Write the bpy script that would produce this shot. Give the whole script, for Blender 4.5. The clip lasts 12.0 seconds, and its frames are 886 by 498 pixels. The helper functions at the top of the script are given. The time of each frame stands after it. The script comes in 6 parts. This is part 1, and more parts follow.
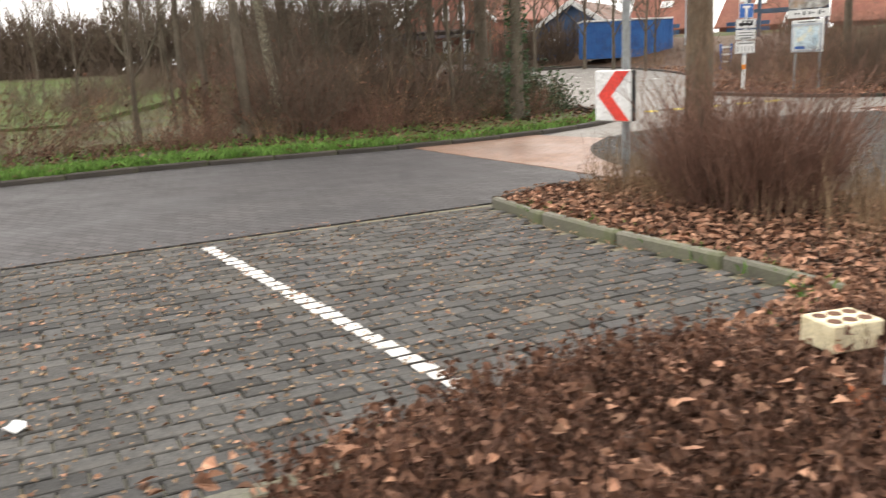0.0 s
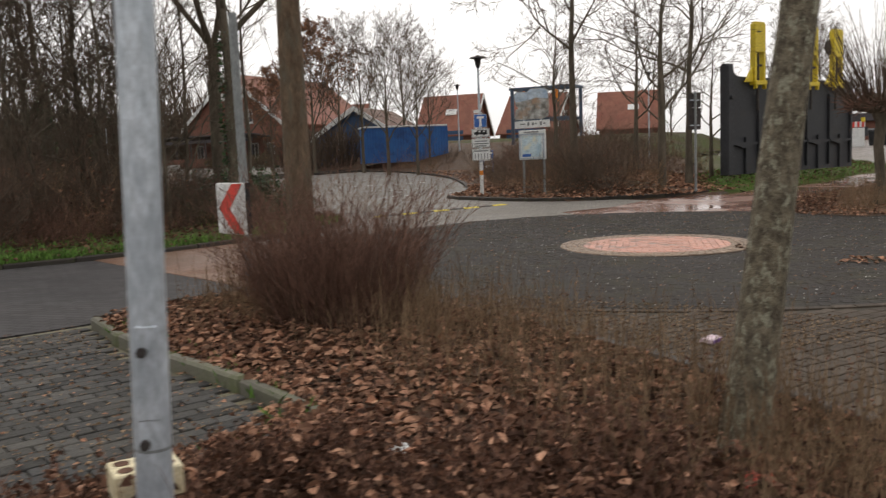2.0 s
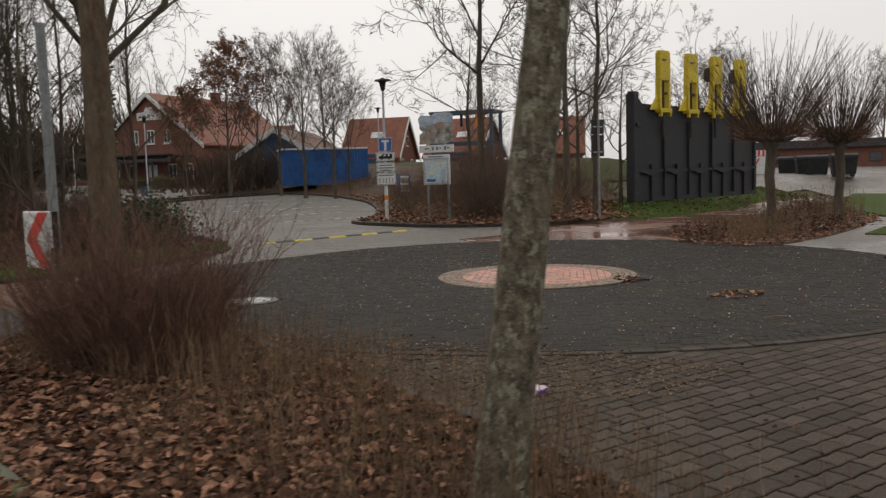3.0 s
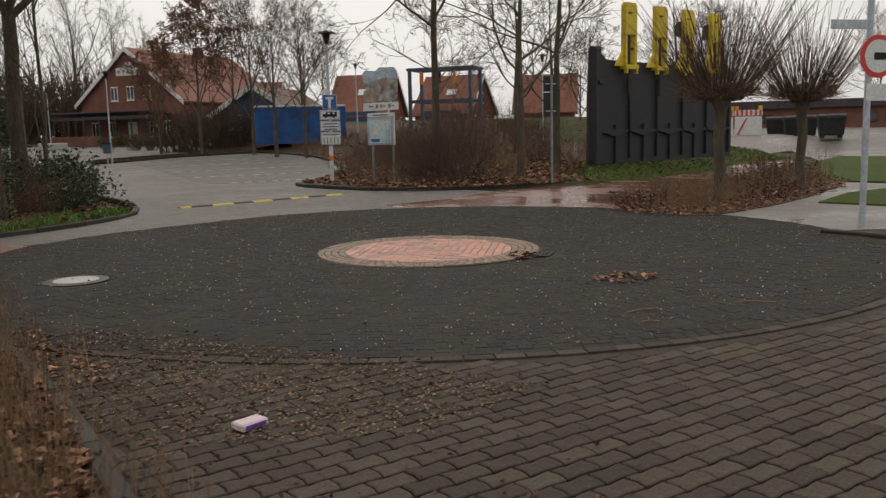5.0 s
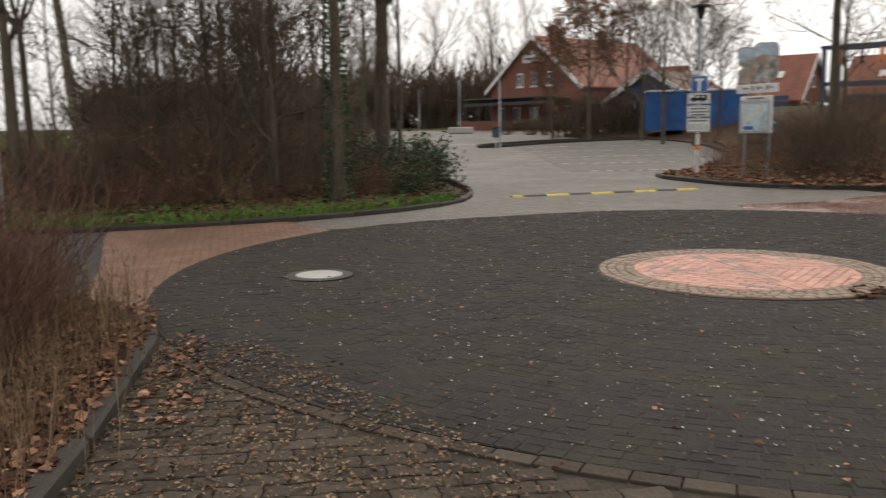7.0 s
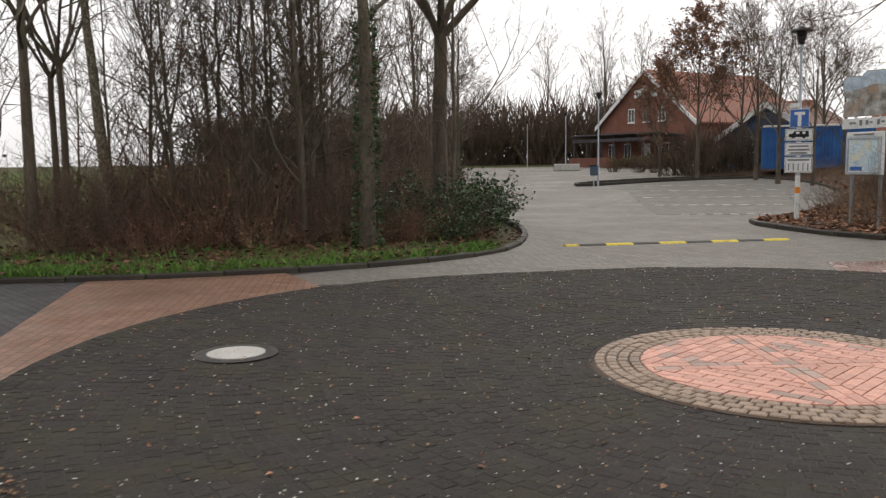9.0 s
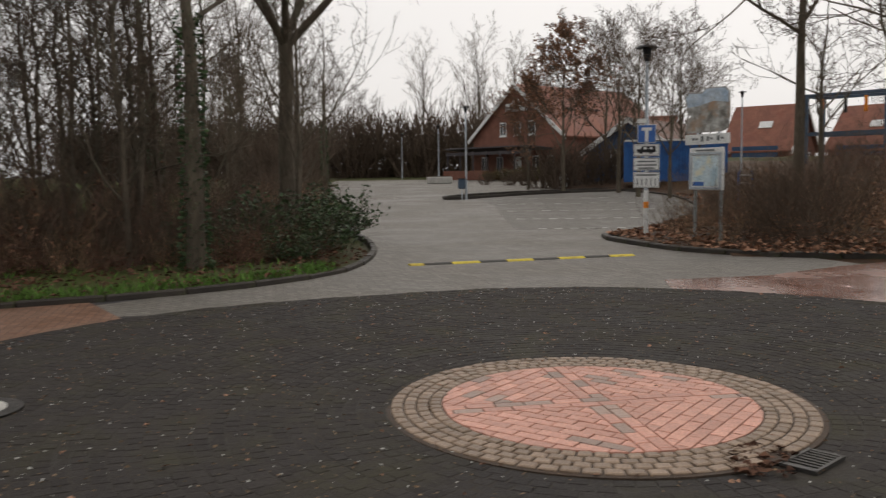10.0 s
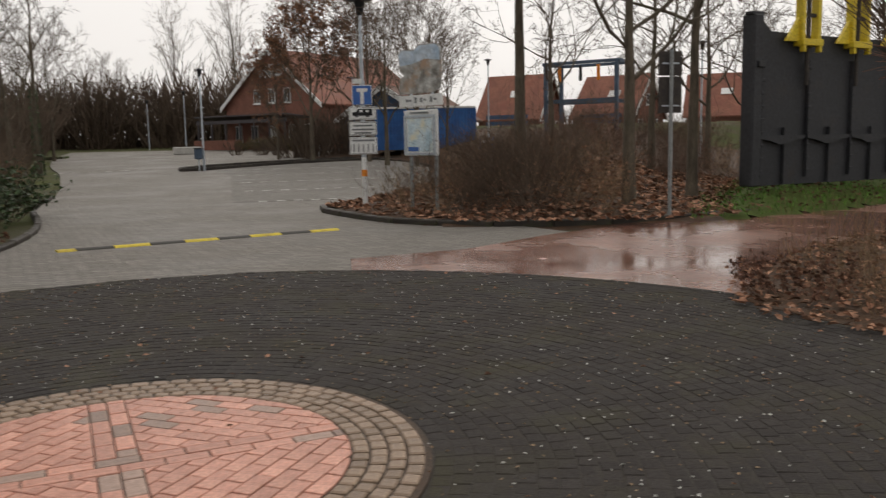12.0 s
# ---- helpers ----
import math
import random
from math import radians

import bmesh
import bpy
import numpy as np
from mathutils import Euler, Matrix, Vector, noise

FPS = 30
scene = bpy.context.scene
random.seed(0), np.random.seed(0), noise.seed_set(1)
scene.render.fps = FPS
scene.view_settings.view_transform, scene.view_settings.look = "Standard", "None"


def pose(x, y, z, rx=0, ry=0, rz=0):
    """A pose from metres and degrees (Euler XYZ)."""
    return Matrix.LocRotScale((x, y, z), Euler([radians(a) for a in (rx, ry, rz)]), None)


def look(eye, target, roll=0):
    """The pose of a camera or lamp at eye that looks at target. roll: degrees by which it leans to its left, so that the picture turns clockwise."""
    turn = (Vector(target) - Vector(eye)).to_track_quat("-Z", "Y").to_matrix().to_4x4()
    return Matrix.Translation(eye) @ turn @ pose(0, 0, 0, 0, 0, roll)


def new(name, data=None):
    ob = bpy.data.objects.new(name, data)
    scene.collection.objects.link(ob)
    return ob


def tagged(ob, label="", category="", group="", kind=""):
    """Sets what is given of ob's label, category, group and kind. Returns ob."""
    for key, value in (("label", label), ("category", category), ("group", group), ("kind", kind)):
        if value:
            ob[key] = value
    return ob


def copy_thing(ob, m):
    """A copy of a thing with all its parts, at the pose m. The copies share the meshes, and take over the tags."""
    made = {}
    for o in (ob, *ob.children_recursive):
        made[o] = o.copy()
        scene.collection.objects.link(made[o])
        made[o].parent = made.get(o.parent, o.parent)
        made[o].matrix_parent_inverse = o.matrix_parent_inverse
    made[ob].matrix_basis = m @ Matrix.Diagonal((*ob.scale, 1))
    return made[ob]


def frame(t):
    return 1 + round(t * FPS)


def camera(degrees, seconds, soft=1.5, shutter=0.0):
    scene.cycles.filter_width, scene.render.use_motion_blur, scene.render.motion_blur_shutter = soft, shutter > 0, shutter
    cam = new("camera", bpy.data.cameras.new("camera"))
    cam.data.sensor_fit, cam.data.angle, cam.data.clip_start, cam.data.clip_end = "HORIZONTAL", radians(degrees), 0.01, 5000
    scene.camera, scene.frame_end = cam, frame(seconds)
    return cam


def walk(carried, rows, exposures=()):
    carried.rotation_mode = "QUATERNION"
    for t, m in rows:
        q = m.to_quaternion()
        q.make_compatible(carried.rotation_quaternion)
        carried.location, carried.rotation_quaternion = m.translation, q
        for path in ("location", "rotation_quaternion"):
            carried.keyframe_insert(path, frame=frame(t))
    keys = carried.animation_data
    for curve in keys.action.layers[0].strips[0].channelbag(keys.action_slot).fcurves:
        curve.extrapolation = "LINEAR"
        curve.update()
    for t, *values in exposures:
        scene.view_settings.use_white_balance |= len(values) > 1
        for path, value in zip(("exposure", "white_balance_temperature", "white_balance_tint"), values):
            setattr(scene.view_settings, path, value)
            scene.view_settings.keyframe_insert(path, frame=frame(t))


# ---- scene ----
cam = camera(55.5, 12.0, soft=1.25, shutter=0.35)
PATH = [
    (0, (2.972, 1.677, 1.404), (2.864, 3.625, 0.965), -2.6),
    (0.5, (3.453, 1.693, 1.423), (3.505, 3.653, 1.027), -2.7),
    (1, (3.926, 1.624, 1.464), (4.091, 3.584, 1.1), -2.3),
    (1.5, (4.379, 1.722, 1.471), (4.628, 3.687, 1.193), -2.1),
    (2, (4.884, 1.798, 1.423), (5.226, 3.755, 1.199), -2.3),
    (2.5, (5.36, 1.99, 1.442), (5.781, 3.935, 1.244), -1.7),
    (3, (5.866, 2.252, 1.44), (6.367, 4.181, 1.264), -1.7),
    (3.2, (6.055, 2.34, 1.44), (6.568, 4.266, 1.264), -1.7),
    (4.8, (7.525, 3.02, 1.44), (8.043, 4.934, 1.171), -1.4),
    (5, (7.72, 3.128, 1.44), (8.211, 5.047, 1.167), -1.4),
    (5.5, (8.202, 3.489, 1.426), (8.578, 5.434, 1.156), -1.2),
    (6, (8.614, 3.888, 1.434), (8.802, 5.86, 1.158), -1.2),
    (6.5, (8.943, 4.378, 1.424), (8.863, 6.356, 1.14), -0.9),
    (7, (9.134, 4.877, 1.417), (8.696, 6.807, 1.13), -0.9),
    (7.2, (9.225, 4.98, 1.435), (8.681, 6.884, 1.148), -0.8),
    (8.8, (9.965, 6.83, 1.446), (9.247, 8.686, 1.246), -0.8),
    (9, (10.023, 7.006, 1.468), (9.315, 8.865, 1.268), -0.7),
    (9.5, (10.23, 7.46, 1.509), (9.625, 9.357, 1.326), -0.7),
    (10, (10.465, 7.882, 1.525), (10.024, 9.825, 1.35), -0.7),
    (10.5, (10.681, 8.387, 1.489), (10.408, 10.36, 1.31), -0.8),
    (11, (10.94, 8.882, 1.459), (10.812, 10.87, 1.274), -0.9),
    (11.5, (11.233, 9.429, 1.442), (11.19, 11.417, 1.229), -1.1),
    (12, (11.598, 9.867, 1.414), (11.683, 11.849, 1.161), -1.1),
]
EXPOSURES = [(0.0,1.36,7000,12),(0.5,1.55,7000,12),(1.0,1.15,7000,12),(1.5,0.7,7000,12),(2.0,0.1,6900,12),(2.5,0.15,6900,12),(3.0,-0.34,6900,12),(5.0,-0.32,7000,12),(6.0,-0.3,7000,12),(6.5,-0.2,7000,12),(7.0,0.12,7000,12),(9.0,0.22,6800,12),(9.5,-0.03,6850,12),(10.0,-0.27,6900,12),(10.5,-0.15,6950,12),(11.0,-0.1,6950,12),(12.0,-0.2,7000,12)]
walk(cam, [(t, look(eye, target, roll)) for t, eye, target, roll in PATH], EXPOSURES)

# ---------------------------------------------------------------- light
world = bpy.data.worlds.new("overcast_sky")
world.use_nodes = True
scene.world = world
_n, _l = world.node_tree.nodes, world.node_tree.links
_n.clear()
_sky = _n.new("ShaderNodeTexSky")
_sky.sky_type = "NISHITA"
_sky.sun_disc = False
_sky.sun_elevation, _sky.sun_rotation = radians(50), radians(6)
_sky.air_density, _sky.dust_density, _sky.ozone_density = 1.0, 5.0, 1.0
_hs = _n.new("ShaderNodeHueSaturation")
_hs.inputs["Saturation"].default_value = 0.1
_bg = _n.new("ShaderNodeBackground")
_bg.inputs["Strength"].default_value = 0.15
_out = _n.new("ShaderNodeOutputWorld")
_l.new(_sky.outputs[0], _hs.inputs["Color"])
_veil = _n.new("ShaderNodeMix")   # even cloud cover over the clear sky
_veil.data_type = "RGBA"
_veil.inputs[0].default_value = 0.72
_veil.inputs[7].default_value = (6.9, 7.0, 7.15, 1)
_l.new(_hs.outputs[0], _veil.inputs[6])
_l.new(_veil.outputs[2], _bg.inputs["Color"])
_l.new(_bg.outputs[0], _out.inputs["Surface"])
_sun = bpy.data.lights.new("sun", "SUN")
_sun.energy, _sun.angle, _sun.color = 0.5, radians(60), (1.0, 0.96, 0.9)
SUN = new("sun", _sun)
SUN.matrix_world = look((4, 39, 46), (0, 0, 0))


# ---------------------------------------------------------------- materials
def mat(name, c1, c2, scale=4.0, rough=(0.6, 0.9), bump=0.3, fine=60.0, vary="", amount=0.35, metal=0.0,
        dist=0.01, blotch=None, blotch_scale=0.6, blotch_at=(0.5, 0.65), brick=None, spec=0.2, stretch=None, joint=0.5):
    """A surface with grain and stains: two colours mixed by a coarse noise, darkened by a fine one, with relief."""
    m = bpy.data.materials.new(name)
    m.use_nodes = True
    nt = m.node_tree
    N, L = nt.nodes, nt.links
    bs = N["Principled BSDF"]
    tc = N.new("ShaderNodeTexCoord")
    co = tc.outputs["Object"]
    if stretch:
        mp = N.new("ShaderNodeMapping")
        mp.inputs["Scale"].default_value = stretch
        L.new(co, mp.inputs["Vector"])
        co = mp.outputs["Vector"]

    def noise_at(s, detail=4.0, rgh=0.6):
        k = N.new("ShaderNodeTexNoise")
        k.inputs["Scale"].default_value, k.inputs["Detail"].default_value, k.inputs["Roughness"].default_value = s, detail, rgh
        L.new(co, k.inputs["Vector"])
        return k.outputs["Fac"]

    def ramp(fac, a, b, lo=0.35, hi=0.65):
        r = N.new("ShaderNodeValToRGB")
        r.color_ramp.elements[0].position, r.color_ramp.elements[1].position = lo, hi
        r.color_ramp.elements[0].color = (*a, 1)
        r.color_ramp.elements[1].color = (*b, 1)
        L.new(fac, r.inputs["Fac"])
        return r.outputs["Color"]

    def mix(a, b, fac, kind="MIX"):
        x = N.new("ShaderNodeMix")
        x.data_type, x.blend_type = "RGBA", kind
        if isinstance(fac, float):
            x.inputs[0].default_value = fac
        else:
            L.new(fac, x.inputs[0])
        L.new(a, x.inputs[6])
        L.new(b, x.inputs[7])
        return x.outputs[2]

    coarse, grain = noise_at(scale), noise_at(fine, 3.0, 0.7)
    col = ramp(coarse, c1, c2)
    col = mix(col, ramp(grain, (0.55, 0.55, 0.55), (1.25, 1.25, 1.25), 0.3, 0.7), 0.75, "MULTIPLY")
    if vary:
        if vary == "object":
            src = N.new("ShaderNodeObjectInfo").outputs["Random"]
        else:
            src = N.new("ShaderNodeNewGeometry").outputs["Random Per Island"]
        col = mix(col, ramp(src, (1 - amount,) * 3, (1 + amount,) * 3, 0.0, 1.0), 1.0, "MULTIPLY")
    if blotch:
        b = N.new("ShaderNodeValToRGB")
        b.color_ramp.elements[0].position, b.color_ramp.elements[1].position = blotch_at
        L.new(noise_at(blotch_scale, 6.0, 0.65), b.inputs["Fac"])
        bc = N.new("ShaderNodeRGB")
        bc.outputs[0].default_value = (*blotch, 1)
        col = mix(col, bc.outputs[0], b.outputs["Color"])
    height = grain
    if brick:
        # brick: (width, height, rotation, joint)
        mp = N.new("ShaderNodeMapping")
        mp.inputs["Rotation"].default_value = (0, 0, radians(brick[2]))
        L.new(tc.outputs["Object"], mp.inputs["Vector"])
        t = N.new("ShaderNodeTexBrick")
        t.inputs["Scale"].default_value = 1.0
        t.inputs["Brick Width"].default_value, t.inputs["Row Height"].default_value = brick[0], brick[1]
        t.inputs["Mortar Size"].default_value = brick[3]
        t.inputs["Color1"].default_value = (0.82, 0.82, 0.82, 1)
        t.inputs["Color2"].default_value = (1.15, 1.15, 1.15, 1)
        t.inputs["Mortar"].default_value = (0.45, 0.45, 0.43, 1)
        L.new(mp.outputs[0], t.inputs["Vector"])
        col = mix(col, t.outputs["Color"], 1.0, "MULTIPLY")
    L.new(col, bs.inputs["Base Color"])
    rr = N.new("ShaderNodeMapRange")
    rr.inputs["To Min"].default_value, rr.inputs["To Max"].default_value = rough
    rr.inputs["From Min"].default_value, rr.inputs["From Max"].default_value = 0.35, 0.65
    L.new(coarse, rr.inputs["Value"])
    L.new(rr.outputs[0], bs.inputs["Roughness"])
    bs.inputs["Metallic"].default_value = metal
    bs.inputs["Specular IOR Level"].default_value = spec
    if bump:
        bp = N.new("ShaderNodeBump")
        bp.inputs["Strength"].default_value, bp.inputs["Distance"].default_value = bump, dist
        L.new(height, bp.inputs["Height"])
        if brick:
            bq = N.new("ShaderNodeBump")
            bq.inputs["Strength"].default_value, bq.inputs["Distance"].default_value = joint, 0.006
            bq.invert = True
            L.new(t.outputs["Fac"], bq.inputs["Height"])
            L.new(bp.outputs[0], bq.inputs["Normal"])
            bp = bq
        L.new(bp.outputs[0], bs.inputs["Normal"])
    return m


M = {
    "ground": mat("soil_and_grass", (0.06, 0.055, 0.03), (0.075, 0.09, 0.03), 0.3, fine=12, bump=0.6, dist=0.05, spec=0.05),
    "field": mat("meadow", (0.052, 0.083, 0.022), (0.08, 0.105, 0.032), 0.2, fine=9, bump=0.5, dist=0.05, spec=0.03),
    "rough_grass": mat("rough_winter_grass", (0.05, 0.052, 0.022), (0.07, 0.085, 0.03), 0.8, fine=14, bump=0.6, dist=0.05, spec=0.03, blotch=(0.07, 0.05, 0.03), blotch_scale=0.5, blotch_at=(0.45, 0.65)),
    "soil": mat("leafy_soil", (0.055, 0.034, 0.022), (0.11, 0.065, 0.04), 2.5, fine=22, bump=0.9, dist=0.04, spec=0.12),
    "road": mat("grey_road_pavers", (0.052, 0.05, 0.053), (0.077, 0.073, 0.074), 0.8, (0.5, 0.75), fine=30, bump=0.4, brick=(0.22, 0.11, 27, 0.008), spec=0.12),
    "bays": mat("bay_joint_sand", (0.13, 0.125, 0.09), (0.22, 0.2, 0.14), 3, fine=40, bump=0.5, spec=0.12),
    "bay_sett": mat("grey_basalt_sett", (0.05304, 0.05304, 0.05226), (0.0897, 0.0858, 0.078), 2, (0.65, 0.9), fine=45, bump=0.4, vary="island", amount=0.35, spec=0.12),
    "bay_sett_piece": mat("grey_basalt_sett_single", (0.05304, 0.05304, 0.05226), (0.0897, 0.0858, 0.078), 2, (0.65, 0.9), fine=45, bump=0.4, vary="object", amount=0.35, spec=0.12),
    "plaza_bed": mat("dark_joint_sand", (0.034, 0.03, 0.026), (0.052, 0.045, 0.037), 2, fine=50, bump=0.5, spec=0.12),
    "plaza": mat("dark_basalt_sett", (0.032, 0.0285, 0.027), (0.051, 0.0455, 0.042), 0.7, (0.68, 0.92), fine=55, bump=0.7, vary="island", amount=0.13, blotch=(0.054, 0.05, 0.029), blotch_scale=1.6, blotch_at=(0.48, 0.8), spec=0.12),
    "lot": mat("light_grey_pavers", (0.165, 0.153, 0.136), (0.22, 0.205, 0.184), 0.35, (0.45, 0.75), fine=25, bump=0.3, brick=(0.2, 0.1, 20, 0.007), blotch=(0.15, 0.13, 0.108), blotch_scale=0.25, blotch_at=(0.5, 0.8), spec=0.12),
    "dark_bays": mat("dark_parking_pavers", (0.15, 0.14, 0.126), (0.2, 0.188, 0.17), 0.5, (0.5, 0.8), fine=25, bump=0.3, brick=(0.2, 0.1, 20, 0.007), spec=0.12),
    "red": mat("red_clinker_paving", (0.17, 0.075, 0.055), (0.29, 0.145, 0.105), 0.45, (0.03, 0.38), fine=25, bump=0.03, spec=0.6, joint=0.12, brick=(0.2, 0.1, 40, 0.007), blotch=(0.16, 0.08, 0.055), blotch_scale=0.35, blotch_at=(0.5, 0.7)),
    "red_dry": mat("orange_red_clinker", (0.21, 0.12, 0.083), (0.29, 0.18, 0.135), 0.5, (0.3, 0.6), fine=25, bump=0.3, brick=(0.2, 0.1, 63, 0.007), blotch=(0.17, 0.085, 0.05), blotch_scale=0.5, blotch_at=(0.42, 0.62)),
    "path": mat("pale_footpath", (0.17, 0.15, 0.135), (0.25, 0.225, 0.205), 0.4, (0.25, 0.6), fine=25, bump=0.25, brick=(0.2, 0.1, 50, 0.006)),
    "paver_bed": mat("paver_joint_soil", (0.04, 0.036, 0.028), (0.06, 0.052, 0.04), 3, fine=40, bump=0.5, spec=0.12),
    "paver": mat("brown_grey_paver", (0.062, 0.048, 0.037), (0.094, 0.076, 0.06), 1.2, (0.66, 0.9), fine=50, bump=0.4, vary="island", amount=0.25, blotch=(0.05, 0.046, 0.03), blotch_scale=1.1, blotch_at=(0.5, 0.8), spec=0.12),
    "paver_piece": mat("brown_grey_paver_single", (0.062, 0.048, 0.037), (0.094, 0.076, 0.06), 1.2, (0.66, 0.9), fine=50, bump=0.4, vary="object", amount=0.25, spec=0.12),
    "disc_bed": mat("disc_joint", (0.055, 0.04, 0.03), (0.085, 0.06, 0.045), 4, fine=50, bump=0.4),
    "disc_brick": mat("salmon_clinker_brick", (0.5, 0.228, 0.165), (0.64, 0.34, 0.26), 3, (0.28, 0.5), fine=60, bump=0.35, vary="object", amount=0.17),
    "disc_brick_dark": mat("burnt_clinker_brick", (0.30, 0.2, 0.16), (0.38, 0.27, 0.22), 3, (0.3, 0.55), fine=60, bump=0.35, vary="object", amount=0.2),
    "ring": mat("buff_sett", (0.23, 0.165, 0.118), (0.32, 0.235, 0.17), 3, (0.35, 0.65), fine=60, bump=0.4, vary="object", amount=0.2),
    "kerb": mat("mossy_concrete_kerb", (0.12, 0.115, 0.09), (0.19, 0.18, 0.145), 3, (0.6, 0.9), fine=60, bump=0.4, vary="object", amount=0.15, blotch=(0.11, 0.125, 0.06), blotch_scale=1.8, blotch_at=(0.42, 0.62)),
    "kerb_dark": mat("damp_dark_kerb", (0.036, 0.031, 0.027), (0.065, 0.056, 0.047), 3, (0.5, 0.85), fine=60, bump=0.4, vary="object", amount=0.2, blotch=(0.06, 0.07, 0.03), blotch_scale=1.5),
    "white_line": mat("worn_white_paint", (0.62, 0.61, 0.58), (0.75, 0.74, 0.7), 5, (0.5, 0.8), fine=60, bump=0.2, blotch=(0.35, 0.34, 0.3), blotch_scale=7, blotch_at=(0.52, 0.7)),
    "lot_line": mat("faded_white_marking", (0.5, 0.5, 0.47), (0.62, 0.62, 0.58), 5, fine=60, bump=0.2),
    "leaf": mat("dead_leaf", (0.2, 0.098, 0.062), (0.36, 0.21, 0.138), 9, (0.75, 0.95), fine=90, bump=0.3, vary="island", amount=0.75, spec=0.12),
    "leaf_orange": mat("orange_fresh_leaf", (0.42, 0.11, 0.04), (0.5, 0.16, 0.06), 9, (0.6, 0.8), fine=90, bump=0.2),
    "leaf_dark": mat("wet_dead_leaf", (0.08, 0.04, 0.027), (0.15, 0.08, 0.052), 9, (0.7, 0.9), fine=90, bump=0.3, vary="island", amount=0.7, spec=0.12),
    "grass": mat("grass_blade", (0.075, 0.155, 0.027), (0.125, 0.235, 0.048), 1.5, (0.45, 0.7), fine=40, bump=0.0, vary="island", amount=0.45),
    "bark": mat("dark_bark", (0.075, 0.061, 0.046), (0.145, 0.12, 0.09), 6, (0.8, 0.95), fine=30, bump=0.9, dist=0.02, stretch=(1, 1, 0.25), blotch=(0.12, 0.12, 0.08), blotch_scale=2.0, blotch_at=(0.5, 0.75)),
    "bark_brown": mat("warm_brown_bark", (0.095, 0.064, 0.042), (0.19, 0.135, 0.09), 16, (0.8, 0.95), fine=48, bump=1.0, dist=0.03, stretch=(1, 1, 0.3), blotch=(0.13, 0.11, 0.08), blotch_scale=9, blotch_at=(0.5, 0.65)),
    "bark_lichen": mat("lichened_bark", (0.095, 0.08, 0.058), (0.25, 0.215, 0.155), 22, (0.8, 0.95), fine=60, bump=1.0, dist=0.03, stretch=(1, 1, 0.7), blotch=(0.33, 0.32, 0.24), blotch_scale=26, blotch_at=(0.53, 0.6)),
    "twig": mat("grey_brown_twig", (0.08, 0.058, 0.043), (0.14, 0.103, 0.076), 3, (0.8, 0.95), fine=20, bump=0.0),
    # poplar twigs: base colour lifted to put distance haze into it
    "twig_haze": mat("poplar_twig_in_haze", (0.2, 0.165, 0.14), (0.28, 0.24, 0.2), 3, (0.8, 0.95), fine=20, bump=0.0),
    "twig_red": mat("red_brown_twig", (0.13, 0.07, 0.052), (0.21, 0.122, 0.088), 3, (0.7, 0.9), fine=20, bump=0.0, vary="island", amount=0.35),
    "twig_tan": mat("dry_tan_stem", (0.17, 0.11, 0.066), (0.28, 0.195, 0.12), 3, (0.7, 0.9), fine=20, bump=0.0, vary="island", amount=0.4),
    "leaf_green": mat("dark_evergreen_leaf", (0.02, 0.045, 0.014), (0.045, 0.085, 0.025), 6, (0.35, 0.6), fine=40, bump=0.0, vary="island", amount=0.5, spec=0.4),
    "leaf_garden": mat("olive_garden_leaf", (0.07, 0.075, 0.03), (0.16, 0.11, 0.05), 1.0, (0.5, 0.8), fine=40, bump=0.0, vary="island", amount=0.5),
    "leaf_tree": mat("rusty_hanging_leaf", (0.18, 0.085, 0.045), (0.29, 0.15, 0.085), 6, (0.5, 0.8), fine=40, bump=0.0, vary="island", amount=0.5),
    "zinc": mat("galvanised_steel", (0.42, 0.47, 0.52), (0.58, 0.63, 0.68), 9, (0.35, 0.6), fine=50, bump=0.15, metal=0.35, stretch=(1, 1, 0.4), blotch=(0.33, 0.37, 0.41), blotch_scale=12, blotch_at=(0.45, 0.7), spec=0.5),
    "zinc_dull": mat("dull_weathered_steel", (0.2, 0.215, 0.22), (0.3, 0.32, 0.32), 9, (0.5, 0.7), fine=50, bump=0.15, metal=0.2, stretch=(1, 1, 0.4), spec=0.4),
    "steel_dark": mat("rusty_bolt", (0.05, 0.045, 0.045), (0.09, 0.08, 0.07), 8, fine=60, metal=0.3),
    "white": mat("white_enamel", (0.68, 0.69, 0.68), (0.78, 0.79, 0.78), 4, (0.3, 0.5), fine=40, bump=0.05, blotch=(0.55, 0.56, 0.53), blotch_scale=3, blotch_at=(0.5, 0.8), spec=0.5),
    "red_paint": mat("red_reflective_paint", (0.62, 0.03, 0.02), (0.72, 0.05, 0.03), 4, (0.3, 0.5), fine=40, bump=0.05, spec=0.5),
    "blue_paint": mat("traffic_blue", (0.02, 0.10, 0.36), (0.03, 0.14, 0.45), 4, (0.3, 0.5), fine=40, bump=0.05, spec=0.5),
    "black": mat("black_paint", (0.015, 0.015, 0.016), (0.03, 0.03, 0.032), 4, (0.4, 0.6), fine=40, bump=0.1),
    "grey_text": mat("grey_lettering", (0.16, 0.17, 0.17), (0.24, 0.25, 0.25), 4, fine=40, bump=0.0),
    "container": mat("blue_container_paint", (0.016, 0.10, 0.32), (0.03, 0.15, 0.42), 1.5, (0.4, 0.6), fine=15, bump=0.1, blotch=(0.02, 0.07, 0.2), blotch_scale=1, spec=0.4),
    "frame_blue": mat("weathered_blue_steel", (0.055, 0.08, 0.115), (0.085, 0.12, 0.17), 1.5, (0.4, 0.6), fine=15, bump=0.1),
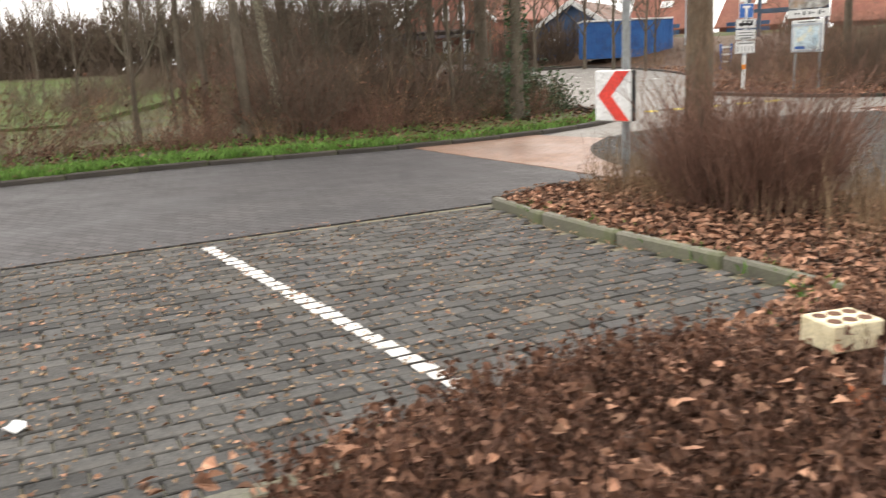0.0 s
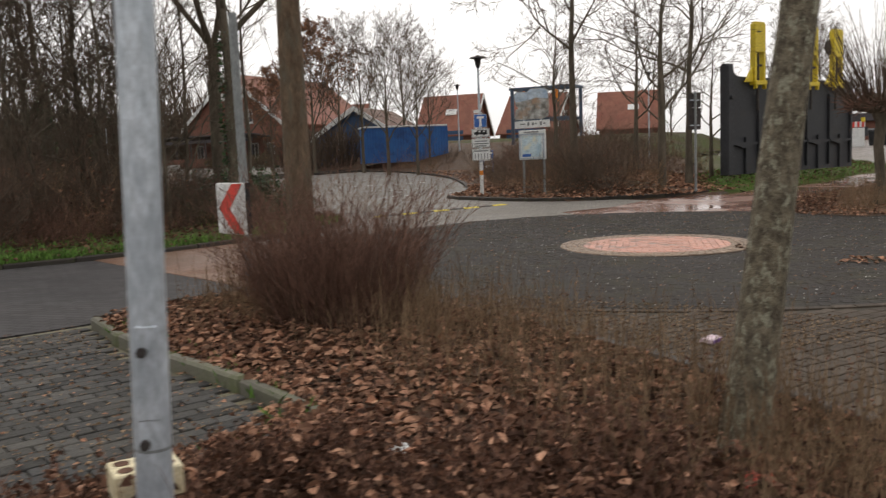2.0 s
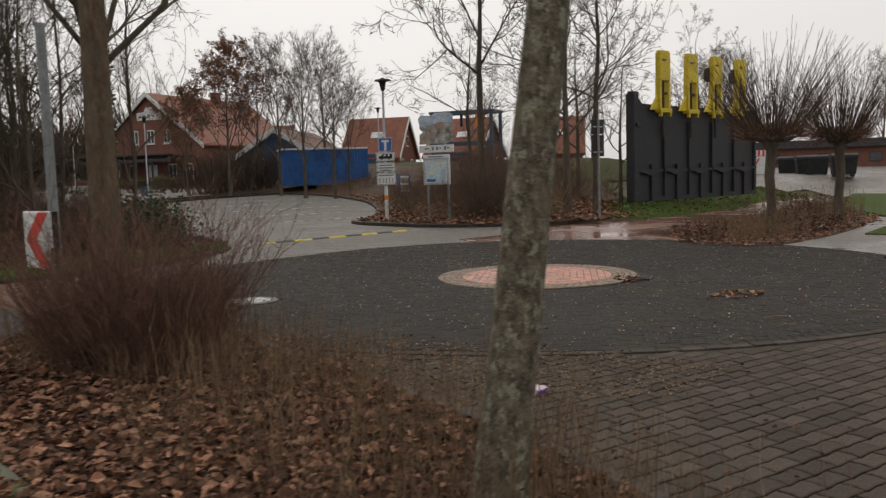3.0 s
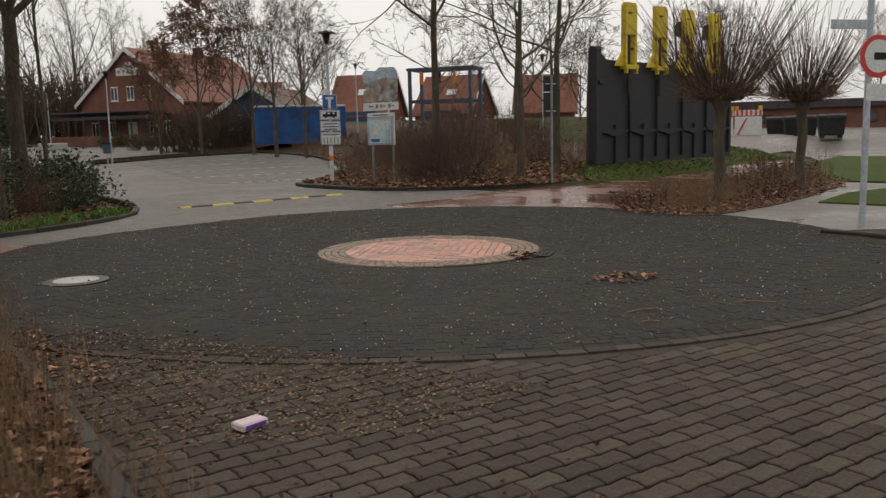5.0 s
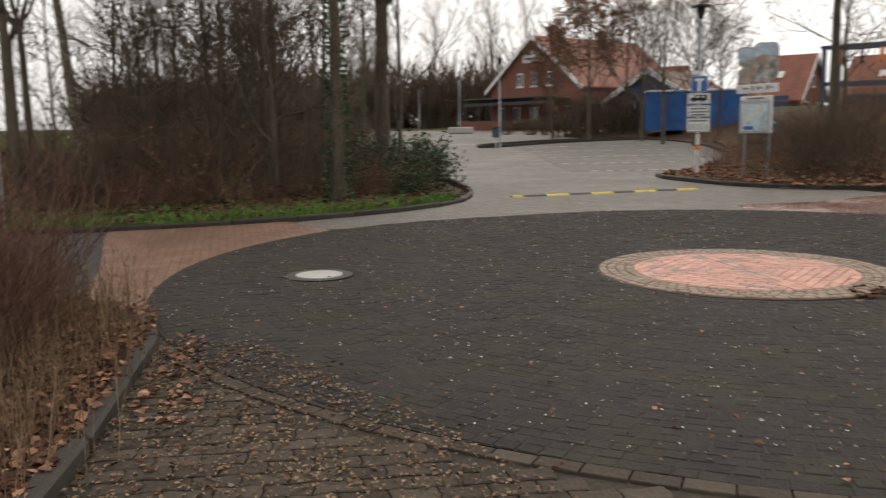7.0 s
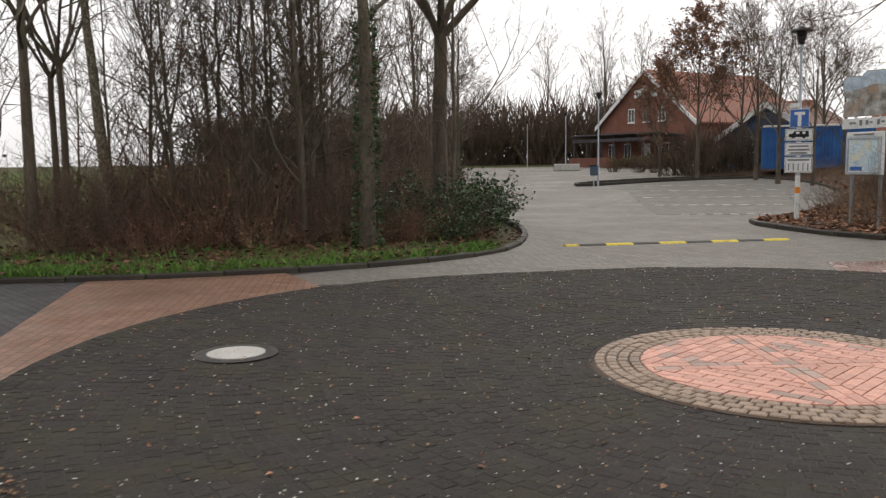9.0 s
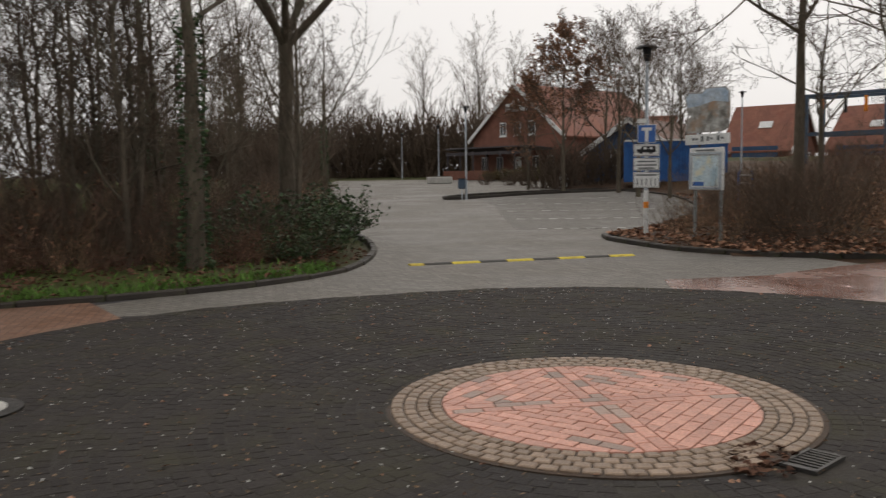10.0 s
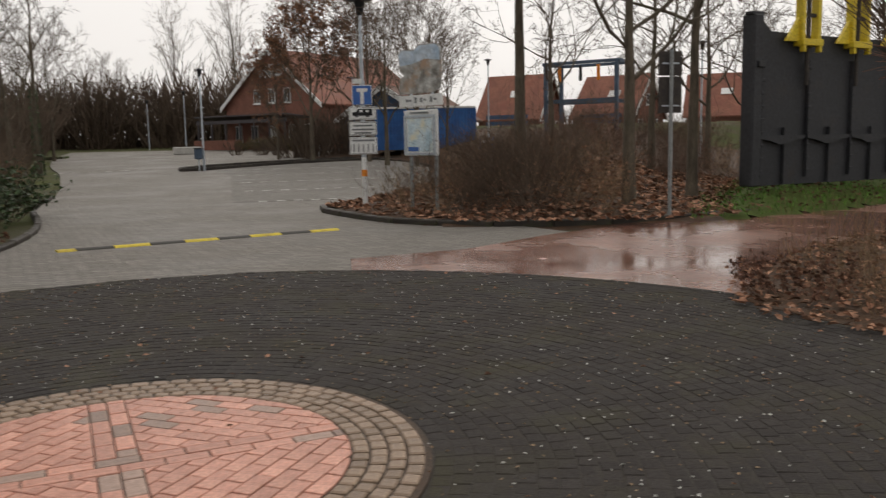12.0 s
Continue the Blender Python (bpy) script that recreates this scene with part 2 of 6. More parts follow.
    "gate": mat("tarred_steel", (0.02, 0.021, 0.025), (0.04, 0.041, 0.046), 1.2, (0.45, 0.7), fine=14, bump=0.4, blotch=(0.045, 0.038, 0.035), blotch_scale=1.3, blotch_at=(0.55, 0.8), spec=0.35),
    "yellow": mat("signal_yellow_paint", (0.62, 0.46, 0.02), (0.72, 0.55, 0.04), 2, (0.4, 0.6), fine=20, bump=0.1, blotch=(0.45, 0.32, 0.03), blotch_scale=4, blotch_at=(0.52, 0.75), spec=0.4),
    "yellow_rubber": mat("yellow_rubber", (0.60, 0.47, 0.05), (0.7, 0.56, 0.08), 4, fine=30, bump=0.2, blotch=(0.4, 0.3, 0.07), blotch_scale=6),
    "black_rubber": mat("black_rubber", (0.045, 0.043, 0.04), (0.08, 0.076, 0.07), 4, fine=30, bump=0.3),
    "house_brick": mat("red_house_brick", (0.18, 0.082, 0.06), (0.25, 0.115, 0.085), 1, (0.7, 0.9), fine=10, bump=0.2),
    "roof_red": mat("orange_red_roof_tile", (0.2, 0.08, 0.055), (0.275, 0.12, 0.083), 0.8, (0.55, 0.8), fine=8, bump=0.3, blotch=(0.2, 0.075, 0.055), blotch_scale=0.6),
    "roof_dark": mat("brown_roof_tile", (0.11, 0.06, 0.045), (0.16, 0.085, 0.06), 0.8, (0.55, 0.8), fine=8, bump=0.3),
    "wall_blue": mat("blue_boarding", (0.045, 0.085, 0.16), (0.06, 0.11, 0.2), 0.8, (0.6, 0.8), fine=8, bump=0.1),
    "wall_pale": mat("pale_render", (0.55, 0.53, 0.5), (0.65, 0.63, 0.6), 0.8, fine=8, bump=0.1),
    "wood_dark": mat("dark_timber", (0.06, 0.055, 0.06), (0.09, 0.08, 0.085), 1.5, fine=12, bump=0.2),
    "glass": mat("dark_window_glass", (0.03, 0.035, 0.04), (0.06, 0.065, 0.07), 1, (0.05, 0.12), fine=4, bump=0.0, spec=0.6),
    "limestone": mat("pale_limestone_brick", (0.66, 0.58, 0.38), (0.76, 0.69, 0.5), 8, fine=60, bump=0.3, blotch=(0.5, 0.42, 0.26), blotch_scale=14),
    "orange": mat("orange_plastic", (0.75, 0.22, 0.03), (0.85, 0.3, 0.05), 4, fine=30, bump=0.05),
    "cast_iron": mat("cast_iron", (0.04, 0.038, 0.036), (0.07, 0.065, 0.06), 8, (0.4, 0.6), fine=60, bump=0.4, metal=0.4, spec=0.4),
    "cover_concrete": mat("pale_cover_concrete", (0.42, 0.41, 0.38), (0.52, 0.51, 0.48), 5, (0.4, 0.6), fine=60, bump=0.3),
    "map_blue": mat("printed_map_blue", (0.42, 0.58, 0.68), (0.62, 0.72, 0.74), 3, (0.2, 0.4), fine=20, bump=0.0, blotch=(0.66, 0.64, 0.5), blotch_scale=5, spec=0.5),
    "photo_sky": mat("printed_photo_sky", (0.36, 0.47, 0.6), (0.55, 0.63, 0.7), 3, (0.3, 0.5), fine=10, bump=0.0, spec=0.4),
    "photo_land": mat("printed_photo_land", (0.16, 0.15, 0.13), (0.5, 0.5, 0.48), 5, (0.3, 0.5), fine=22, bump=0.0, blotch=(0.36, 0.24, 0.16), blotch_scale=3, spec=0.4),
    "pink": mat("pink_white_cardboard", (0.65, 0.5, 0.56), (0.75, 0.62, 0.66), 30, fine=90, bump=0.1),
    "purple": mat("purple_print", (0.12, 0.05, 0.25), (0.18, 0.08, 0.33), 30, fine=90, bump=0.0),
}


# ---------------------------------------------------------------- tools
def gz(x, y):
    """Height of the paved ground: a shallow dish round the drain, level elsewhere, rising gently into the car park."""
    d = y - 36.0
    if d <= 0:
        return -0.085 * math.exp(-((x - 10.6) ** 2 + (y - 13.3) ** 2) / 13.5)
    return 0.02 * d * d / (d + 4.0)


def mesh_of(name, V, F, material=None):
    me = bpy.data.meshes.new(name)
    me.from_pydata(V, [], F)
    if material:
        me.materials.append(M[material])
    me.update()
    return me


def part(name, bm, material, parent, label=""):
    me = bpy.data.meshes.new(name)
    bm.to_mesh(me)
    bm.free()
    me.materials.append(M[material])
    ob = new(name, me)
    ob.parent = parent
    return tagged(ob, label)


def thing(name, x, y, z=0.0, rz=0.0, label="", category="", group=""):
    e = new(name)
    e.empty_display_size = 0.1
    e.matrix_world = pose(x, y, z, 0, 0, rz)
    return tagged(e, label, category, group)


def box(bm, cx, cy, cz, sx, sy, sz, bevel=0.0, rz=0.0, rx=0.0):
    """A box by centre and full sizes, with bevelled edges."""
    r = bmesh.ops.create_cube(bm, size=1.0, matrix=pose(cx, cy, cz, rx, 0, rz) @ Matrix.Diagonal((sx, sy, sz, 1)))
    if bevel:
        es = list({e for v in r["verts"] for e in v.link_edges})
        bmesh.ops.bevel(bm, geom=es, offset=bevel, segments=1, affect="EDGES")
    return bm


def cyl(bm, cx, cy, z0, z1, r0, r1=None, n=14):
    r1 = r0 if r1 is None else r1
    bmesh.ops.create_cone(bm, cap_ends=True, segments=n, radius1=r0, radius2=r1, depth=z1 - z0,
                          matrix=Matrix.Translation((cx, cy, (z0 + z1) / 2)))
    return bm


def bar(bm, a, b, r, n=8):
    a, b = Vector(a), Vector(b)
    d = b - a
    q = d.to_track_quat("Z", "Y").to_matrix().to_4x4()
    bmesh.ops.create_cone(bm, cap_ends=True, segments=n, radius1=r, radius2=r, depth=d.length,
                          matrix=Matrix.Translation((a + b) / 2) @ q)
    return bm


def B():
    return bmesh.new()


def prism(bm, pts, axis_fn, depth):
    """Extrude a flat outline: axis_fn maps (u, v, w) to a place; w runs from 0 to depth."""
    lo = [bm.verts.new(axis_fn(u, v, 0)) for u, v in pts]
    hi = [bm.verts.new(axis_fn(u, v, depth)) for u, v in pts]
    bm.faces.new(lo[::-1])
    bm.faces.new(hi)
    n = len(pts)
    for i in range(n):
        bm.faces.new((lo[i], lo[(i + 1) % n], hi[(i + 1) % n], hi[i]))
    bmesh.ops.recalc_face_normals(bm, faces=bm.faces)
    return bm


def inside(p, poly):
    x, y = p
    c = False
    j = len(poly) - 1
    for i in range(len(poly)):
        xi, yi = poly[i]
        xj, yj = poly[j]
        if (yi > y) != (yj > y) and x < (xj - xi) * (y - yi) / (yj - yi) + xi:
            c = not c
        j = i
    return c


def edge_distance(p, poly, closed=True):
    best = 1e9
    n = len(poly)
    for i in range(n if closed else n - 1):
        a, b = Vector(poly[i]), Vector(poly[(i + 1) % n])
        d = b - a
        t = max(0, min(1, (Vector(p) - a).dot(d) / max(d.length_squared, 1e-9)))
        best = min(best, (Vector(p) - a - t * d).length)
    return best


def sheet(name, poly, z, material, label, thick=0.25, cut=False, category="ground"):
    """A paved or planted surface: a slab with the outline poly, its top z above the ground."""
    bm = B()
    f = bm.faces.new([bm.verts.new((x, y, 0)) for x, y in poly])
    if f.normal.z < 0:
        f.normal_flip()
    if cut:
        y = 36.0
        top = max(q[1] for q in poly)
        while y < top:
            bmesh.ops.bisect_plane(bm, geom=bm.verts[:] + bm.edges[:] + bm.faces[:], plane_co=(0, y, 0), plane_no=(0, 1, 0))
            y += 4.0
    bmesh.ops.triangulate(bm, faces=bm.faces[:])
    r = bmesh.ops.extrude_face_region(bm, geom=bm.faces[:])
    for g in r["geom"]:
        if isinstance(g, bmesh.types.BMVert):
            g.co.z -= thick
    for v in bm.verts:
        v.co.z += z + gz(v.co.x, v.co.y)
    bmesh.ops.recalc_face_normals(bm, faces=bm.faces)
    me = bpy.data.meshes.new(name)
    bm.to_mesh(me)
    bm.free()
    me.materials.append(M[material])
    return tagged(new(name, me), label, category, kind="structure")


def smooth(pts, steps=4, closed=False):
    """A Catmull-Rom curve through the points."""
    out = []
    n = len(pts)
    for i in range(n if closed else n - 1):
        g = [pts[(i + k) % n] if closed else pts[max(0, min(n - 1, i + k))] for k in (-1, 0, 1, 2)]
        for s in range(steps):
            t = s / steps
            out.append(tuple(0.5 * (2 * g[1][a] + (g[2][a] - g[0][a]) * t + (2 * g[0][a] - 5 * g[1][a] + 4 * g[2][a] - g[3][a]) * t * t
                             + (3 * g[1][a] - g[0][a] - 3 * g[2][a] + g[3][a]) * t ** 3) for a in (0, 1)))
    if not closed:
        out.append(tuple(pts[-1]))
    return out


def kerb(name, pts, width, top, material, label, stone=1.0, gap=0.012):
    """A row of kerb stones along a line; each stone is a piece of its own."""
    root = thing(name, 0, 0, 0, 0, label, "kerb")
    root["kind"] = "structure"
    L = [Vector(p) for p in pts]
    acc = [0.0]
    for a, b in zip(L, L[1:]):
        acc.append(acc[-1] + (b - a).length)

    def at(s):
        for i in range(len(L) - 1):
            if s <= acc[i + 1] or i == len(L) - 2:
                return L[i].lerp(L[i + 1], (s - acc[i]) / max(1e-6, acc[i + 1] - acc[i]))
    k = max(1, round(acc[-1] / stone))
    ln = acc[-1] / k
    rnd = random.Random(7)
    bm = B()
    box(bm, 0, 0, 0, ln - gap, width, top + 0.2, 0.018)
    me = bpy.data.meshes.new("kerb_stone")
    bm.to_mesh(me)
    bm.free()
    me.materials.append(M[material])
    for i in range(k):
        a, b = at(i * ln), at((i + 1) * ln)
        c, d = (a + b) / 2, b - a
        o = new("kerb_stone", me)
        o.parent = root
        o.matrix_world = pose(c.x, c.y, top / 2 - 0.1 + gz(c.x, c.y) + rnd.uniform(-0.008, 0.008), 0, 0, math.degrees(math.atan2(d.y, d.x)) + rnd.uniform(-0.8, 0.8))
        o.scale.x = d.length / ln
    return root


# ---------------------------------------------------------------- plants
def tube(V, F, pts, rads, n):
    base = len(V)
    for i, p in enumerate(pts):
        d = (pts[min(i + 1, len(pts) - 1)] - pts[max(i - 1, 0)]).normalized()
        u = d.orthogonal().normalized()
        w = d.cross(u)
        for k in range(n):
            a = 2 * math.pi * k / n
            q = p + (u * math.cos(a) + w * math.sin(a)) * rads[i]
            V.append((q.x, q.y, q.z))
    for i in range(len(pts) - 1):
        for k in range(n):
            a, b = base + i * n + k, base + i * n + (k + 1) % n
            F.append((a, b, b + n, a + n))
    F.append(tuple(base + (len(pts) - 1) * n + k for k in range(n)))


def bough(rnd, p, d, length, r0, r1, segs, wander, lift):
    pts, rads = [p.copy()], [r0]
    d = d.normalized()
    for i in range(segs):
        d = (d + Vector((rnd.gauss(0, wander), rnd.gauss(0, wander), rnd.gauss(0, wander) + lift))).normalized()
        p = p + d * (length / segs)
        pts.append(p.copy())
        rads.append(r0 + (r1 - r0) * (i + 1) / segs)
    return pts, rads


def leaf_quad(V, F, c, d, s, rnd):
    """A small folded leaf of two triangles-pairs round its midrib."""
    u = Vector(d).normalized()
    w = u.orthogonal().normalized()
    w.rotate(Matrix.Rotation(rnd.uniform(0, 6.28), 3, u))
    n = u.cross(w)
    b = len(V)
    k = rnd.uniform(0.15, 0.4)
    for q in (c, c + u * s * 0.5 + w * s * 0.42 + n * s * k, c + u * s, c + u * s * 0.5 - w * s * 0.42 + n * s * k):
        V.append(tuple(q))
    F.append((b, b + 1, b + 2))
    F.append((b, b + 2, b + 3))


def grow_tree(name, seed, height, radius, fork, limbs, angle, reach, lift=0.1, wander=0.12, levels=4, kids=4, lean=(0.0, 0.0), bark="bark",
              twig="twig", leaves=0.0, thick=1.0, split=0.55, leader=True, label="", ivy=0, trunk_wander=0.05):
    """A bare tree: a tapered trunk, limbs that leave it above the fork, and each limb dividing again down to thin twigs."""
    rnd = random.Random(seed)
    root = thing(name, 0, 0, -500, 0, label, "tree")
    TV, TF, CV, CF, LV, LF = [], [], [], [], [], []
    up = Vector((lean[0], lean[1], 1)).normalized()
    segs = 12
    top = height * (0.93 if leader else fork * 1.12)
    pts, rads = [Vector((0, 0, -0.25)), Vector((0, 0, 0))], [radius * 1.3, radius * 1.12]
    p = Vector((0, 0, 0))
    for i in range(segs):
        f = (i + 1) / segs
        d = (up + Vector((rnd.gauss(0, trunk_wander), rnd.gauss(0, trunk_wander), 0)) * 1.6 * f).normalized()
        p = p + d * top / segs
        pts.append(p.copy())
        rads.append(max(radius * ((1 - f * 0.94) if leader else (1 - 0.28 * f)), 0.01))
    tube(TV, TF, pts, rads, 10)

    def along(f):
        k = 1 + min(0.999, f) * segs
        i = min(int(k), segs)
        return pts[i].lerp(pts[i + 1], k - i), rads[i] + (rads[i + 1] - rads[i]) * (k - i)

    def turned(d, deg):
        w = d.orthogonal().normalized()
        w.rotate(Matrix.Rotation(rnd.uniform(0, 6.28), 3, d))
        return (d * math.cos(radians(deg)) + w * math.sin(radians(deg))).normalized()

    def divide(q, d, ln, r, level):
        n = (6, 5, 4, 3, 2)[min(level, 4)]
        thin = max(0.0045 * thick, r * 0.3)
        p1, r1 = bough(rnd, q, d, ln, r, thin, n, wander * (1.0 if level < 2 else 1.3), lift * (1.0 if level < 3 else 0.5))
        if level < 2:
            tube(TV, TF, p1, r1, 6)
        else:
            tube(CV, CF, p1, r1, 4 if level == 2 else 3)
        if level + 1 >= levels:
            if leaves and rnd.random() < leaves:
                for s in range(4):
                    leaf_quad(LV, LF, p1[-1 - s % 2] + Vector((rnd.gauss(0, 0.06), rnd.gauss(0, 0.06), rnd.gauss(-0.04, 0.05))), (rnd.gauss(0, 1), rnd.gauss(0, 1), -0.6), rnd.uniform(0.08, 0.14), rnd)
            return
        m = kids + (2 if level == 0 else 0)
        for j in range(m):
            g = 0.24 + 0.74 * (j + rnd.random()) / m
            k = min(int(g * n), n - 1)
            q2 = p1[k].lerp(p1[k + 1], g * n - k)
            d2 = turned((p1[k + 1] - p1[k]).normalized(), rnd.gauss(38, 10))
            divide(q2, d2, ln * split * rnd.uniform(0.65, 1.25) * (1.15 - 0.45 * g), max(r1[k] * 0.62, 0.0055 * thick), level + 1)

    for i in range(limbs):
        g = (i + rnd.random() * 0.8) / limbs
        f = (fork + (0.98 - fork) * g) if leader else rnd.uniform(0.9, 0.99)
        q, r = along(f)
        az = i * 2.4 + rnd.uniform(-0.5, 0.5)
        el = radians(90 - angle + rnd.uniform(-10, 10) + (18 * g if leader else 0))
        d1 = Vector((math.cos(az) * math.cos(el), math.sin(az) * math.cos(el), math.sin(el)))
        divide(q, d1, reach * (1.12 - (0.72 * g if leader else 0.2 * g)) * rnd.uniform(0.8, 1.12), r * (0.5 if leader else 0.62), 0)
    for s in range(ivy):
        f = rnd.random() ** 1.3 * min(1, fork * 1.1)
        q, r = along(f)
        a = rnd.uniform(0, 6.28)
        n = Vector((math.cos(a), math.sin(a), rnd.uniform(-0.4, 0.3)))
        leaf_quad(LV, LF, q + n * (r + rnd.uniform(0, 0.08)), n, rnd.uniform(0.05, 0.09), rnd)
    for nm, V, F, m in (("trunk", TV, TF, bark), ("crown", CV, CF, twig), ("foliage", LV, LF, "leaf_green" if ivy else "leaf_tree")):
        if V:
            me = mesh_of(nm, V, F, m)
            me.shade_smooth() if nm == "trunk" else None
            o = new(nm, me)
            o.parent = root
    return root


def grow_bush(name, seed, stems, height, spread, twigs=5, material="twig", r=0.006, leaf=0, leaf_mat="leaf_green", base=0.25, label="", leaf_size=0.06, sub=0, tangle=0.1):
    rnd = random.Random(seed)
    root = thing(name, 0, 0, -500, 0, label, "shrub")
    V, F, LV, LF, SV, SF = [], [], [], [], [], []
    for i in range(stems):
        a, rr = rnd.uniform(0, 6.28), base * math.sqrt(rnd.random())
        p = Vector((math.cos(a) * rr, math.sin(a) * rr, -0.05))
        a += rnd.gauss(0, 0.5)
        out = rnd.random() ** 0.7 * spread
        d = Vector((math.cos(a) * out, math.sin(a) * out, 1))
        ln = height * rnd.uniform(0.55, 1.05)
        p1, r1 = bough(rnd, p, d, ln, r * rnd.uniform(0.7, 1.5), r * 0.35, 4, tangle, 0.02)
        tube(SV, SF, p1, r1, 3)
        for j in range(twigs):
            g = 0.25 + 0.75 * (j + rnd.random()) / twigs
            k = min(int(g * 4), 3)
            q = p1[k].lerp(p1[k + 1], g * 4 - k)
            d2 = ((p1[k + 1] - p1[k]).normalized() + Vector((rnd.gauss(0, 0.45), rnd.gauss(0, 0.45), rnd.gauss(0.2, 0.3)))).normalized()
            p2, r2 = bough(rnd, q, d2, ln * rnd.uniform(0.15, 0.4), r * 0.55, r * 0.3, 2, 0.15, 0.05)
            tube(V, F, p2, r2, 3)
            for s in range(sub):
                d3 = ((p2[-1] - p2[0]).normalized() + Vector((rnd.gauss(0, 0.6), rnd.gauss(0, 0.6), rnd.gauss(0.1, 0.4)))).normalized()
                p3, r3 = bough(rnd, p2[1 + s % 2], d3, ln * rnd.uniform(0.08, 0.2), r * 0.4, r * 0.25, 1, 0.15, 0.05)
                tube(V, F, p3, r3, 3)
            if leaf and rnd.random() < leaf:
                for s in range(4):
                    leaf_quad(LV, LF, p2[rnd.randint(0, 2)], (rnd.gauss(0, 1), rnd.gauss(0, 1), rnd.gauss(0.2, 0.6)), leaf_size * rnd.uniform(0.6, 1.4), rnd)
    o = tagged(new("branchwork", mesh_of("branchwork", SV, SF, material)), kind="stuff")
    o.parent = root
    o = tagged(new("crown", mesh_of("crown", V, F, material)), kind="stuff")
    o.parent = root
    if LV:
        o = new("foliage", mesh_of("foliage", LV, LF, leaf_mat))
        o.parent = root
    return root


def plant(src, x, y, scale=1.0, rz=0.0, z=None, lean=0.0, group=""):
    o = copy_thing(src, pose(x, y, gz(x, y) if z is None else z, 0, lean, rz) @ Matrix.Diagonal((scale, scale, scale, 1)))
    if group:
        o["group"] = group
    return o


def discard(ob):
    for o in (*ob.children_recursive, ob):
        bpy.data.objects.remove(o)


# ---------------------------------------------------------------- ground and paving
CX, CY = 10.23, 13.70          # middle of the round square
VERGE = smooth([(-40, -12), (-16, 3.5), (-8, 9.2), (-3.7, 12.5), (-1.8, 13.9), (0.6, 15.05), (2.4, 15.95), (4.55, 17.7), (5.65, 19.4), (5.95, 21.0), (5.5, 23.6), (4.5, 26.4), (2.7, 30.4), (0.6, 37), (-4.5, 50), (-9, 60), (-16, 78)], 4)
BEDKERB = smooth([(9.78, 28.3), (9.95, 27.3), (11.15, 25.05), (12.15, 24.15), (13.1, 23.75), (15.0, 23.75), (16.6, 24.2), (18.3, 25.05), (21.5, 27.0), (26, 30.8)], 4)
LOTRIGHT = [(9.78, 28.3), (11.0, 31.5), (12.3, 38), (13.0, 45), (12.6, 52), (11.5, 57), (10, 60)]
BAYKERB = smooth([(3.05, 9.75), (3.45, 8.85), (3.95, 7.95), (4.55, 7.05), (4.90, 6.5), (4.99, 6.22)], 4)
PLAZAKERB = smooth([(7.62, 4.3), (7.58, 5.2), (7.3, 6.3), (6.96, 7.4), (6.65, 8.25), (6.2, 9.3), (5.88, 10.05), (5.55, 10.5), (4.9, 10.72), (4.1, 10.7), (3.4, 10.35), (3.05, 9.75)], 4)
BED = BAYKERB + [(4.6, 5.55), (3.6, 4.95), (2.8, 4.5), (2.2, 4.1), (-1.0, 2.2), (-6, -0.6), (-6, -1.6), (1.5, 0.5), (4.5, 1.0), (6.0, 2.8), (7.2, 3.7)] + PLAZAKERB[:-1]
POLLARD = smooth([(14.65, 17.3), (14.7, 16.3), (15.3, 15.4), (16.4, 15.8), (18.0, 16.8), (20.0, 18.4), (22.5, 20.8), (24.6, 24.5), (24.5, 26.0), (21.0, 23.6), (18.5, 21.6), (16.2, 19.6)], 3, True)

def plaza_radius(a):
    """Edge of the dark setts: nearly round, flatter towards the car park."""
    b = math.degrees(a) % 360
    return 5.62 + 0.12 * max(0.0, math.cos(a - math.pi)) ** 2 - 0.12 * max(0.0, math.cos(a + math.pi / 2)) ** 2 - 0.27 * math.exp(-((b - 126) / 20) ** 2)


def arc_outline(extra=0.0, n=72):
    return [(CX + (plaza_radius(2 * math.pi * i / n) + extra) * math.cos(2 * math.pi * i / n),
             CY + (plaza_radius(2 * math.pi * i / n) + extra) * math.sin(2 * math.pi * i / n)) for i in range(n)]


def arc(a0, a1, extra=-0.2):
    """Points along the edge of the square, a little inside it, from a0 to a1 degrees."""
    n = max(2, int(abs(a1 - a0) / 6))
    out = []
    for i in range(n + 1):
        a = radians(a0 + (a1 - a0) * i / n)
        out.append((CX + (plaza_radius(a) + extra) * math.cos(a), CY + (plaza_radius(a) + extra) * math.sin(a)))
    return out


bm = B()
ys = [-260 + 260 * i / 12 for i in range(12)] + [i * 4.0 for i in range(40)] + [160 * 1.35 ** i for i in range(1, 10)]
xs = [-1800, -900, -450, -220, -140] + [-100 + i * 8.0 for i in range(26)] + [140, 220, 450, 900, 1800]
grid = [[bm.verts.new((x, y, gz(x, min(y, 140)) - 0.06)) for x in xs] for y in ys]
for j in range(len(ys) - 1):
    for i in range(len(xs) - 1):
        bm.faces.new((grid[j][i], grid[j][i + 1], grid[j + 1][i + 1], grid[j + 1][i]))
me = bpy.data.meshes.new("ground")
bm.to_mesh(me)
bm.free()
me.materials.append(M["ground"])
tagged(new("ground", me), "damp brown and green earth under the trees", "ground", kind="structure")

